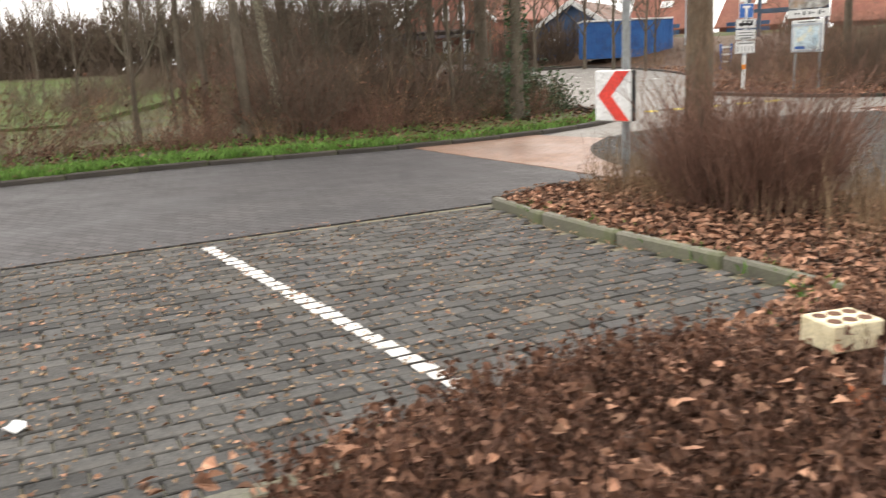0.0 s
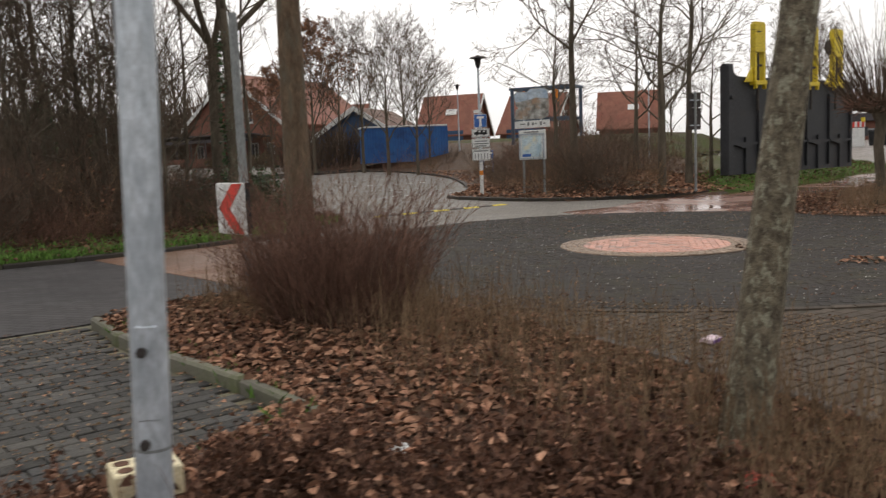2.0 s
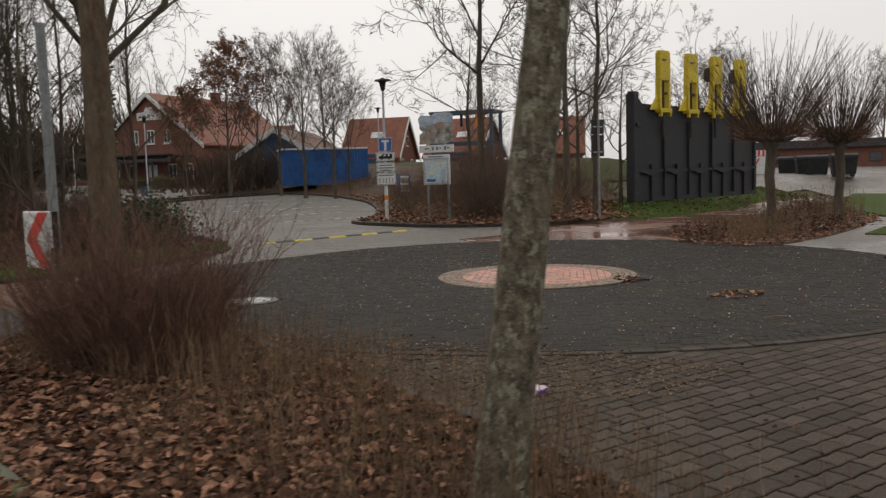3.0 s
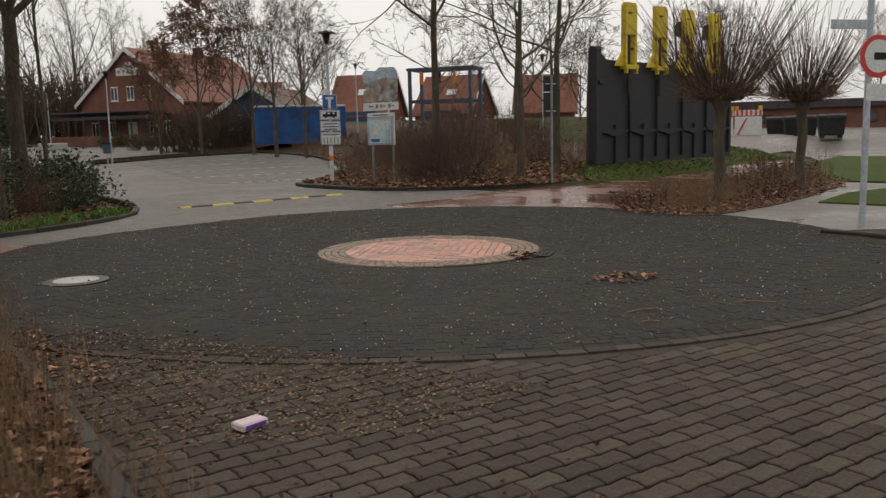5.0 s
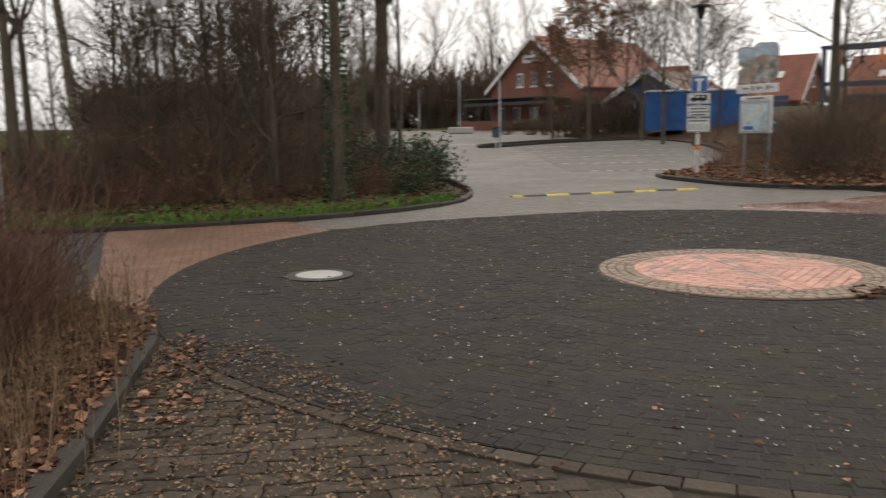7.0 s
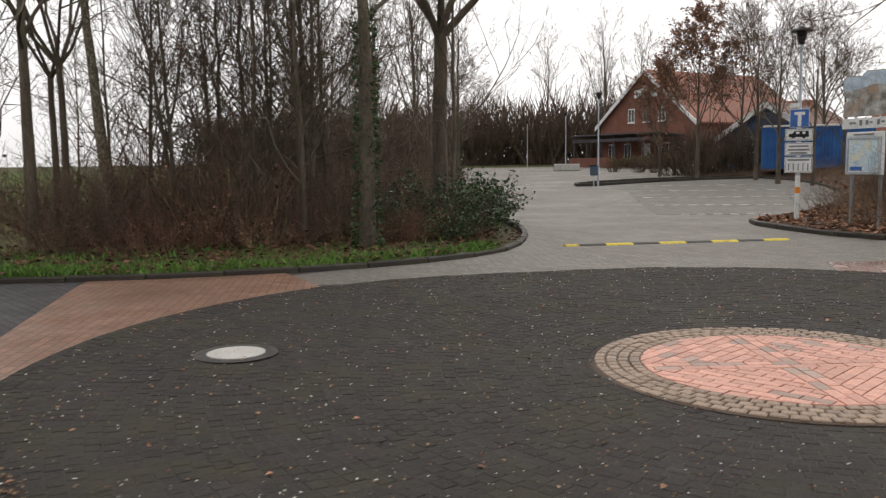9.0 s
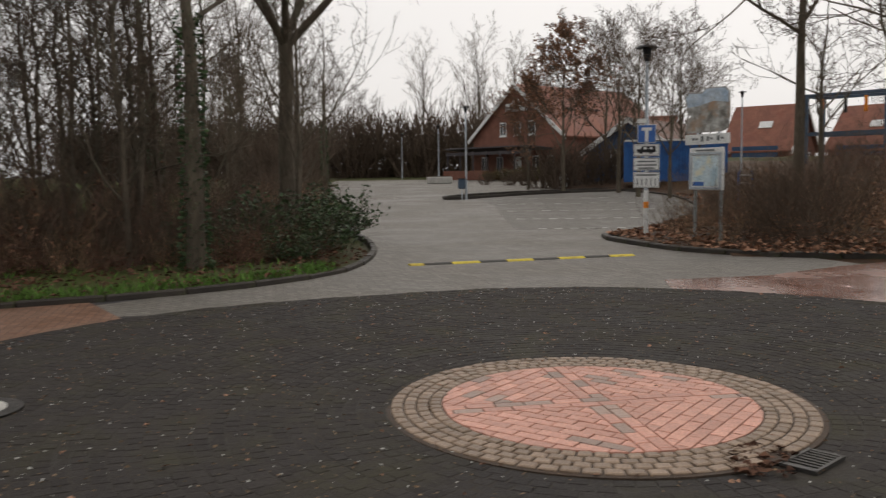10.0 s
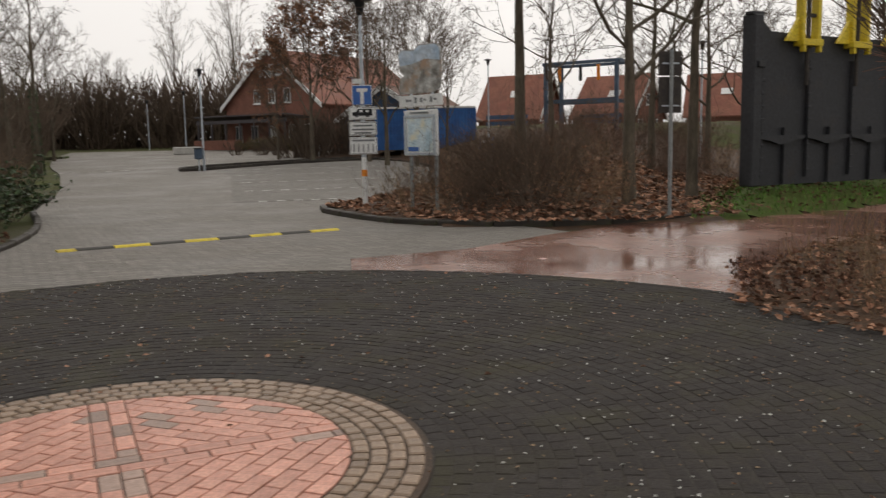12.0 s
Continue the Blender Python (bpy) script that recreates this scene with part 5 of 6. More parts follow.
# steel lock gate with yellow uprights
gx, gy, hx, hy = 18.76, 27.2, 25.6, 30.4
L = math.hypot(hx - gx, hy - gy)
t = thing("steel_gate", gx, gy, 0.36, math.degrees(math.atan2(hy - gy, hx - gx)), "tall tarred steel lock gate set up on the grass", "lock gate")
b = B()
prism(b, [(0, 0), (0, 3.35), (0.12, 3.42), (0.35, 3.36), (0.55, 3.2), (0.9, 3.18), (L, 3.1), (L, 0)], lambda u, v, w: (u, w, v), 0.22)
body = part("plate_wall", b, "gate", t, "black steel plating")
for i in range(11):
    x = 0.25 + (L - 0.5) * i / 10
    part("rib", box(B(), x, -0.04, 0.62 if i % 2 else 1.4, 0.05, 0.09, 1.2 if i % 2 else 2.5, 0.01), "gate", body)
    if i % 2 == 0:
        for k in range(9):
            part("rivet", box(B(), x, -0.095, 0.3 + 0.27 * k, 0.09, 0.03, 0.06, 0.01), "gate", body)
for k in range(5):
    x0, x1 = 0.2 + k * (L - 0.4) / 5, 0.2 + (k + 1) * (L - 0.4) / 5 - 0.1
    b = B()
    prism(b, [(x0, 0.98), (x0 + 0.3, 0.94), (x0 + 0.55, 0.86), (x1 - 0.55, 0.86), (x1 - 0.3, 0.94), (x1, 0.98), (x1, 1.05), (x0, 1.05)], lambda u, v, w: (u, -0.11 + w, v), 0.11)
    part("waler", b, "gate", body)
part("edge_post", box(B(), 0.0, -0.02, 1.75, 0.28, 0.34, 3.5, 0.03), "gate", body)
part("edge_cap", box(box(B(), 0.0, -0.05, 3.52, 0.34, 0.2, 0.07, 0.01), 0.05, -0.1, 2.5, 0.2, 0.3, 0.12, 0.01), "gate", body)
for i, sx in enumerate((0.2, 0.41, 0.61, 0.82)):
    x = sx * L
    u = part("yellow_upright", box(B(), x, -0.12, 4.42, 0.58, 0.2, 0.92, 0.02), "yellow", t, "yellow steel upright with an open frame below")
    part("cap_plate", box(B(), x, -0.12, 4.91, 0.5, 0.16, 0.06, 0.01), "yellow", u)
    part("name_mark", box(B(), x - 0.08, -0.226, 4.62, 0.22, 0.01, 0.05), "steel_dark", u)
    for sd in (-0.24, 0.24):
        part("side_bar", box(B(), x + sd, -0.12, 3.48, 0.1, 0.2, 0.96, 0.01), "yellow", u)
    part("base_bar", box(B(), x, -0.14, 2.98, 0.62, 0.26, 0.14, 0.01), "yellow", u)
    part("foot", box(B(), x - 0.24, -0.2, 2.86, 0.08, 0.12, 0.16, 0.01), "yellow", u)
    part("foot", box(B(), x + 0.24, -0.2, 2.86, 0.08, 0.12, 0.16, 0.01), "yellow", u)
    part("spindle", cyl(B(), x, -0.12, 2.1, 3.95, 0.045, n=8), "steel_dark", u)
    part("cross_bar", box(B(), x, -0.12, 3.55, 0.4, 0.08, 0.07), "steel_dark", u)
    b = B()
    prism(b, [(x - 0.29, 3.0), (x - 0.66, 3.0), (x - 0.29, 3.5)], lambda u_, v, w: (u_, -0.06 - w, v), 0.08)
    part("gusset", b, "yellow", u)
    if i > 1:
        b = B()
        bmesh.ops.create_cone(b, cap_ends=True, segments=18, radius1=0.26, radius2=0.26, depth=0.06, matrix=pose(x - 0.34, -0.05, 4.3, 90, 0, 0))
        part("hand_wheel", b, "steel_dark", u, "dark hand wheel")
for k in range(2):
    s = thing("striped_post", 25.5 + 0.35 * k, 31.0 + 0.2 * k, 0.5, 30, "slanting red and white striped post", "barrier post")
    for j in range(6):
        part("band", bar(B(), (-0.1 * j * 1.2, 0, 0.28 * j), (-0.1 * (j + 1) * 1.2, 0, 0.28 * (j + 1)), 0.06), "red_paint" if j % 2 else "white", s)


# ---------------------------------------------------------------- buildings
def house(name, x, y, z, rz, width, depth, eave, ridge, wall, roof, label, over=0.4, trim="white"):
    """A gabled house: the gable looks along its own -y, the ridge runs along y. Wall, roof sides, bargeboards and windows are parts."""
    t = thing(name, x, y, z, rz, label, "house")
    h = width / 2
    b = B()
    prism(b, [(-h, -0.3), (-h, eave), (0, ridge - 0.15), (h, eave), (h, -0.3)], lambda u, v, w: (u, w, v), depth)
    part("wall", b, wall, t)
    for sgn in (-1, 1):
        b = B()
        ex = (h + over)
        ez = eave - over * (ridge - eave) / h
        prism(b, [(0, ridge), (sgn * ex, ez), (sgn * ex, ez + 0.16), (0, ridge + 0.18)], lambda u, v, w: (u, w - over, v), depth + 2 * over)
        part("roof", b, roof, t)
        for yy in (-over - 0.06,):
            b = B()
            prism(b, [(0, ridge - 0.2), (sgn * ex, ez - 0.2), (sgn * ex, ez + 0.22), (0, ridge + 0.24)], lambda u, v, w: (u, yy + w, v), 0.08)
            part("bargeboard", b, trim, t, "white gable board")
    return t


def window_in(t, x, z, w, h, y=0.0, side=None, frame_mat="white"):
    """A window set 2 cm proud of the gable wall, with frame, glazing bars and pane."""
    s = part("window", box(B(), x, y - 0.03, z, w, 0.06, h, 0.01), frame_mat, t)
    part("pane", box(box(B(), x - w * 0.235, y - 0.062, z, w * 0.37, 0.008, h * 0.84), x + w * 0.235, y - 0.062, z, w * 0.37, 0.008, h * 0.84), "glass", s)
    part("sill", box(B(), x, y - 0.06, z - h / 2 - 0.04, w + 0.14, 0.12, 0.07), "white", s)
    return s


hz = gz(0, 90)
H = house("brick_house", -0.6, 89.5, hz, -38, 12.6, 15.5, 4.1, 9.0, "house_brick", "roof_red", "red brick house with a steep tiled gable and a veranda")
for x in (-1.9, 0.1, 2.1):
    window_in(H, x, 4.9, 0.85, 1.35)
b = B()
prism(b, [(-1.5, 6.55), (1.5, 6.55), (1.5, 7.3), (0.6, 7.35), (0.35, 7.8), (-0.35, 7.8), (-0.6, 7.35), (-1.5, 7.3)], lambda u, v, w: (u, -0.08 + w, v), 0.07)
s = part("gable_sign", b, "white", H, "white shaped board in the gable")
for k in range(5):
    part("mark", box(B(), -1.1 + 0.55 * k, -0.088, 6.95, 0.3, 0.012, 0.32 if k == 2 else 0.16), "grey_text", s)
for x, w in ((-4.6, 0.9), (-2.4, 0.9), (2.6, 0.9), (4.6, 0.9)):
    window_in(H, x, 1.5, w, 1.5)
s = part("door", box(B(), 0.1, -0.03, 1.1, 1.1, 0.06, 2.2, 0.02), "white", H, "white door under the veranda")
v = part("veranda_roof", box(B(), -1.2, -1.5, 2.95, 12.2, 3.2, 0.14, 0.02, rx=-5), "wood_dark", H, "dark veranda roof")
for k in range(7):
    part("veranda_post", box(B(), -7.0 + 1.93 * k, -2.9, 1.4, 0.12, 0.12, 2.8), "wood_dark", H)
part("veranda_parapet", box(B(), -4.3, -2.95, 0.45, 6.6, 0.2, 0.9, 0.02), "house_brick", H)
part("veranda_rail", box(B(), -1.2, -2.9, 2.55, 12.0, 0.1, 0.3), "wood_dark", H)
part("chimney", box(B(), 0.6, 9.5, 9.3, 0.7, 0.9, 1.1, 0.03), "house_brick", H)
for yy in (3.5, 7.5):
    part("skylight", box(B(), 3.1, yy, 6.72, 0.9, 1.2, 0.08, rz=0), "glass", H).matrix_local = Matrix.Identity(4)

# low garden shrubs before the house
for x, y, s_ in ((-1.2, 84.6, 0.55), (0.4, 83.4, 0.6), (1.6, 82.6, 0.6), (2.8, 81.4, 0.65), (-2.6, 85.6, 0.45)):
    plant(B_GARDEN, x, y, s_, 77 * x)
discard(B_GARDEN)

hz = gz(0, 72)
H = house("blue_house", 10.2, 71, hz + 0.4, -24, 7.0, 10, 2.1, 4.3, "wall_blue", "roof_dark", "low blue boarded house with a brown roof")
for x in (-1.5, 1.5):
    window_in(H, x, 1.6, 0.9, 1.1)

for i, (x, y, rz, w, dp, lab) in enumerate(((27.0, 99, 62, 8, 6.5, "house with an orange-red tiled roof and skylight"), (38, 101, 50, 8.0, 7, "house with red roof tiles behind the bank"), (50, 101, 66, 8.5, 7, "red-roofed house beyond the hedge"), (15.5, 118, 70, 8, 8, "red-roofed house far behind the container"))):
    z = gz(0, y)
    H = house("red_roof_house", x, y, z, rz, w, dp, 2.6, 6.9, "house_brick", "roof_red", lab)
    for u in (-2.0, 0.0, 2.0):
        window_in(H, u, 4.3 if u == 0 else 1.6, 1.0, 1.2)
    b = B()
    box(b, 0, 0, 0, 0.9, 1.3, 0.08)
    sk = part("skylight", b, "white", H)
    sk.matrix_local = pose(-w / 4, 3.0, (2.6 + 6.9) / 2 + 0.25, 0, -math.degrees(math.atan2(4.4, w / 2)), 0)
    part("blue_dormer", box(B(), -w / 2 - 0.3, dp / 2, 2.2, 0.1, dp * 0.7, 1.2), "wall_blue", H) if i < 2 else None

# low flat-roofed building and vehicles far to the east
t = thing("low_building", 60, 66, 0.0, -40, "long low red brick building with a dark roof", "building")
part("wall", box(B(), 0, 0, 1.4, 34, 8, 2.8), "house_brick", t)
part("roof", box(B(), 0, 0, 3.1, 35, 9, 0.7, 0.05), "wood_dark", t, "dark flat roof")
for k in range(8):
    s = part("window", box(B(), -14 + 4 * k, -4.03, 1.9, 1.0, 0.06, 0.8), "wood_dark", t)
    part("pane", box(B(), -14 + 4 * k, -4.07, 1.9, 0.86, 0.02, 0.66), "glass", s)

t = thing("site_barrier", 39.2, 50.2, 0.6, -34, "white and orange construction site fence with warning lights", "site fence")
for k in range(2):
    part("panel", box(B(), -1.2 + 1.7 * k, 0, 0.8, 1.6, 0.08, 1.2, 0.02), "white", t)
    for j in range(6):
        part("stripe", box(B(), -1.85 + 1.7 * k + 0.27 * j, -0.05, 1.62, 0.13, 0.02, 0.34), "red_paint", t)
    part("top_rail", box(B(), -1.2 + 1.7 * k, 0, 1.62, 1.65, 0.07, 0.36, 0.02), "white", t)
    part("stripe", bar(B(), (-1.8 + 1.7 * k, -0.05, 0.3), (-1.3 + 1.7 * k, -0.05, 1.3), 0.05), "red_paint", t)
    part("lamp", cyl(B(), -1.9 + 1.7 * k, 0, 1.78, 2.05, 0.12, n=12), "orange", t)
    part("lamp", cyl(B(), -0.5 + 1.7 * k, 0, 1.78, 2.05, 0.12, n=12), "yellow", t)


def waste_container(x, y, z, rz):
    """A wheeled waste container: tapered body, domed lid, grips and castors."""
    t = thing("waste_container", x, y, z, rz, "black wheeled waste container at the far street", "waste container", "waste containers at the street")
    b = B()
    prism(b, [(-0.58, 0.16), (-0.68, 1.08), (0.68, 1.08), (0.58, 0.16)], lambda u, v, w: (u, w - 0.5, v), 1.0)
    part("body", b, "black", t)
    b = B()
    prism(b, [(-0.55, 1.08), (-0.5, 1.22), (-0.25, 1.33), (0.25, 1.33), (0.5, 1.22), (0.55, 1.08)], lambda u, v, w: (w - 0.7, u, v), 1.4)
    part("lid", b, "black", t, "domed black lid")
    for u in (-0.71, 0.71):
        part("grip", box(B(), u, 0, 0.9, 0.07, 0.3, 0.06, 0.01), "steel_dark", t)
    for u in (-0.45, 0.45):
        for w in (-0.36, 0.36):
            part("castor", cyl(B(), 0, 0, -0.025, 0.025, 0.09, n=12), "black_rubber", t).matrix_local = pose(u, w, 0.09, 90)


for x, y, r in ((42.2, 50.6, -35), (41.6, 48.0, -28), (40.4, 45.6, -40), (41.7, 45.0, -38), (39.6, 42.4, -33)):
    waste_container(x, y, 0.64, r)

# blue container
cz = 0.92
t = thing("shipping_container", 12.85, 62.4, cz, 3, "blue corrugated steel container with a pale roof edge", "container")
part("body", box(B(), 0, 0, 1.27, 5.9, 2.3, 2.45), "container", t)
for k in range(30):
    part("corrugation", box(B(), -2.85 + 0.196 * k, -1.17, 1.27, 0.1, 0.05, 2.3, 0.01), "container", t)
part("roof_edge", box(B(), 0, 0, 2.55, 6.06, 2.5, 0.12, 0.02), "white", t, "pale grey roof edge")
for sx in (-2.98, 2.98):
    part("corner_post", box(B(), sx, -1.15, 1.27, 0.14, 0.16, 2.5), "container", t)

# blue steel frame
t = thing("gantry", 21.5, 55.4, bank_z(21.5, 55.4) - 0.1, -35, "weathered blue steel portal frame with hanging hooks", "steel frame")
ZT = 5.45 - bank_z(21.5, 55.4)
for px in (-2.0, 2.0):
    for py in (-1.0, 1.0):
        part("post", box(B(), px, py, ZT / 2, 0.2, 0.2, ZT, 0.02), "frame_blue", t)
for py in (-1.0, 1.0):
    part("beam", box(B(), 0, py, ZT + 0.06, 4.4, 0.18, 0.16, 0.02), "frame_blue", t)
    part("low_beam", box(B(), 0, py, 1.6, 4.0, 0.14, 0.2), "frame_blue", t)
for px in (-2.0, 2.0):
    part("tie", box(B(), px, 0, ZT + 0.06, 0.2, 2.0, 0.18), "frame_blue", t)
for px, m in ((-1.2, "orange"), (0.0, "black"), (1.0, "orange")):
    part("hook", box(B(), px, -1.0, ZT - 0.5, 0.16, 0.12, 0.8, 0.03), m, t)


# ---------------------------------------------------------------- leaves, grass and litter
def scatter(name, poly, count, z, material, label, size, seed, tilt=0.6, ok=None, category="leaves"):
    rnd = random.Random(seed)
    V, F = [], []
    x0, x1 = min(p[0] for p in poly), max(p[0] for p in poly)
    y0, y1 = min(p[1] for p in poly), max(p[1] for p in poly)
    n = tries = 0
    while n < count and tries < count * 12:
        tries += 1
        x, y = rnd.uniform(x0, x1), rnd.uniform(y0, y1)
        if not inside((x, y), poly) or (ok and rnd.random() > ok(x, y)):
            continue
        n += 1
        s = size * rnd.uniform(0.5, 1.35)
        zz = z(x, y) if callable(z) else z
        a = rnd.uniform(0, 6.28)
        u = Vector((math.cos(a), math.sin(a), rnd.gauss(0, tilt * 0.5))).normalized()
        w = Vector((-u.y, u.x, rnd.gauss(0, tilt))).normalized()
        up = u.cross(w)
        c = Vector((x, y, zz + rnd.uniform(0.2, 1.0) * size * 0.35))
        b = len(V)
        cu = rnd.uniform(0.05, 0.4) * s
        for p in (c - u * s * 0.5, c - u * s * 0.12 + w * s * 0.36 + up * cu, c + u * s * 0.22 + w * s * 0.27 + up * cu, c + u * s * 0.55 + up * cu * 0.3,
                  c + u * s * 0.22 - w * s * 0.27 + up * cu, c - u * s * 0.12 - w * s * 0.36 + up * cu):
            V.append(tuple(p))
        F += [(b, b + 1, b + 2, b + 3), (b, b + 3, b + 4, b + 5)]
    ob = new(name, mesh_of(name, V, F, material))
    return tagged(ob, label, category, kind="stuff")


def bed_thick(x, y):
    d = edge_distance((x, y), PLAZAKERB, False)
    return 0.75 if d < 0.8 else 1.0


LITTER = [p for p in BED if p[1] > 0.9]
scatter("dead_leaves", LITTER, 13000, 0.06, "leaf", "curled brown dead leaves covering the bed", 0.066, 1, 0.5, bed_thick)
scatter("wet_leaves", LITTER, 19000, 0.06, "leaf_dark", "dark wet leaves under the dry ones", 0.05, 2, 0.35)
POLLITTER = [(a[0] + (a[0] - 18.6) * 0.06 + rnd.gauss(0, 0.07), a[1] + (a[1] - 19) * 0.06 + rnd.gauss(0, 0.07)) for a in POLLARD]
scatter("pollard_leaves", POLLITTER, 4600, 0.012, "leaf", "brown leaf litter under the pollards", 0.07, 3, 0.35)
scatter("bank_leaves", [p for p in BANK if p[1] < 62], 7000, lambda x, y: bank_z(x, y) + 0.02, "leaf", "fallen leaves on the earth bank", 0.13, 4, 0.35, lambda x, y: 1.0 if y < 36 else 0.35)
DRAIN = [(10.98, 12.4), (11.0, 12.8), (11.2, 12.98), (11.4, 12.86), (11.3, 12.62), (11.28, 12.4)]
scatter("drain_leaves", DRAIN, 130, lambda x, y: gz(x, y) + 0.012, "leaf_dark", "soggy leaves caught round the drain", 0.05, 5, 0.25)
scatter("leaf_patch", smooth([(11.15, 10.5), (11.5, 10.4), (11.85, 10.65), (11.6, 10.95), (11.25, 10.8)], 3, True), 64, lambda x, y: gz(x, y) + 0.01, "leaf", "small heap of rusty leaves on the setts", 0.07, 6, 0.12)
scatter("caught_leaves", [(0.5, 2.9), (2.6, 4.1), (4.0, 4.7), (4.9, 5.2), (5.8, 4.9), (6.3, 4.2), (5.0, 2.6), (3, 1.4), (1, 1.2)], 2600, lambda x, y: 0.12 + 0.2 * math.sin(x * 912.7 + y * 433.1) ** 2, "leaf", "tan leaves caught in the low shrubs", 0.05, 44, 0.7)
scatter("corner_leaves", [(2.3, 4.15), (3.6, 4.8), (5.1, 5.5), (5.2, 6.5), (4.78, 6.55), (4.5, 6.05), (3.6, 5.3), (2.4, 4.6)], 1500, 0.05, "leaf", "leaves drifted over the end of the kerb", 0.066, 41, 0.5)
scatter("kerb_leaves", [(6.75, 8.3), (6.3, 9.35), (5.98, 10.1), (6.3, 10.0), (6.7, 9.2), (7.1, 8.4)], 130, lambda x, y: gz(x, y) + 0.008, "leaf", "brown leaves drifted against the kerb", 0.05, 42, 0.3)
scatter("moss_litter", [(6.6, 8.2), (6.2, 9.3), (5.95, 10.0), (6.8, 9.9), (8.2, 8.7), (9.4, 7.5), (8.6, 6.9), (7.2, 7.2)], 3600, 0.004, "twig_tan", "tan moss and leaf crumbs between the pavers", 0.022, 43, 0.25, category="litter")
scatter("pavement_leaves", [(6.9, 4.2), (6.0, 10.2), (8.2, 9.2), (9.5, 7.6), (9.2, 4)], 900, 0.006, "leaf_dark", "scattered leaf scraps on the pavers", 0.03, 7, 0.2, lambda x, y: 1.0 if x < 7.6 else 0.25)
scatter("square_litter", arc_outline(-0.1), 4200, lambda x, y: gz(x, y) + 0.012, "twig_tan", "tiny pale seeds and scraps on the setts", 0.02, 8, 0.3, category="litter")
scatter("square_leaves", arc_outline(-0.1), 420, lambda x, y: gz(x, y) + 0.012, "leaf", "small leaf scraps on the setts", 0.035, 9, 0.3)
scatter("bay_leaves", [(3.0, 9.9), (-5, 6), (-6, 0), (2.6, 4.7), (4.9, 6.2)], 2600, 0.001, "leaf", "leaf scraps and blossom bits on the bays", 0.028, 10, 0.25)
scatter("verge_leaves", VERGE[12:40] + [(3.4, 25), (2.0, 20.8), (-3, 17.8), (-9, 14)], 3000, 0.09, "leaf_dark", "brown leaves along the verge", 0.09, 11, 0.4)


def blades(name, poly, count, z, label, hgt, seed, ok=None, width=0.008):
    rnd = random.Random(seed)
    V, F = [], []
    x0, x1 = min(p[0] for p in poly), max(p[0] for p in poly)
    y0, y1 = min(p[1] for p in poly), max(p[1] for p in poly)
    n = tries = 0
    while n < count and tries < count * 14:
        tries += 1
        x, y = rnd.uniform(x0, x1), rnd.uniform(y0, y1)
        if not inside((x, y), poly) or (ok and rnd.random() > ok(x, y)):
            continue
        n += 1
        zz = z(x, y) if callable(z) else z
        a = rnd.uniform(0, 6.28)
        h = hgt * rnd.uniform(0.5, 1.3)
        c, s = math.cos(a), math.sin(a)
        lx, ly = rnd.gauss(0, 0.4) * h, rnd.gauss(0, 0.4) * h
        b = len(V)
        V += [(x - c * width, y - s * width, zz - 0.01), (x + c * width, y + s * width, zz - 0.01), (x + lx * 0.4 + c * width * 0.7, y + ly * 0.4 + s * width * 0.7, zz + h * 0.6), (x + lx, y + ly, zz + h)]
        F += [(b, b + 1, b + 2), (b, b + 2, b + 3)]
    ob = new(name, mesh_of(name, V, F, "grass"))
    return tagged(ob, label, "grass", kind="stuff")


VG = VERGE[8:36] + [(3.4, 22.5), (2.3, 20.5), (0, 19.0), (-3, 17.3), (-8, 14.0), (-14, 10.5)]
blades("verge_grass", VG, 19000, 0.07, "bright green grass along the kerb", 0.11, 21, lambda x, y: (0.35 if x > 1.5 else 1.0) * (1.0 if edge_distance((x, y), VERGE[8:36], False) < (0.75 if x < 0 else 0.55) else 0.05), 0.012)


def gbank_z(x, y):
    t = min(1.0, edge_distance((x, y), GRASSBANK) / 3.0)
    return gz(x, y) + 0.06 + 0.36 * t * t * (3 - 2 * t)


blades("bank_grass", GRASSBANK, 8000, gbank_z, "green grass on the low bank", 0.09, 22, None, 0.016)
blades("bed_grass", [(3.4, 9.6), (4.0, 8.4), (4.6, 7.4), (5.0, 6.4), (4.3, 5.7), (2.9, 4.8), (2.2, 4.3), (2.4, 4.5), (4.6, 5.9), (4.7, 6.6), (3.2, 9.3)], 260, 0.02, "tufts of grass at the kerb", 0.08, 23)


scatter("grass_leaves", GRASSBANK, 2600, lambda x, y: gbank_z(x, y) + 0.03, "leaf_dark", "dead leaves lying in the grass", 0.09, 45, 0.4)
scatter("pale_litter", arc_outline(-0.1), 1900, lambda x, y: gz(x, y) + 0.012, "lot_line", "tiny white chips on the setts", 0.017, 31, 0.3, category="litter")
scatter("bay_litter", [(3.0, 9.7), (-5, 5.5), (-6, 0), (2.6, 4.6), (4.9, 6.2)], 8000, 0.0, "twig_tan", "pale moss and seed scraps in the bay joints", 0.026, 32, 0.25, category="litter")


# ---------------------------------------------------------------- paving stones, piece by piece
def sett_mesh(name, poly, h, inset, material):
    """One stone: outline poly, a bevelled top and straight sides."""
    n = len(poly)
    cx, cy = sum(p[0] for p in poly) / n, sum(p[1] for p in poly) / n
    V = [(x, y, -0.03) for x, y in poly] + [(x, y, h - inset * 0.6) for x, y in poly]
    for x, y in poly:
        r = math.hypot(x - cx, y - cy)
        k = max(0.1, (r - inset * 1.3) / r)
        V.append((cx + (x - cx) * k, cy + (y - cy) * k, h))
    F = [tuple(range(2 * n, 3 * n))]
    for i in range(n):
        j = (i + 1) % n
        F += [(i, j, n + j, n + i), (n + i, n + j, 2 * n + j, 2 * n + i)]
    return V, F


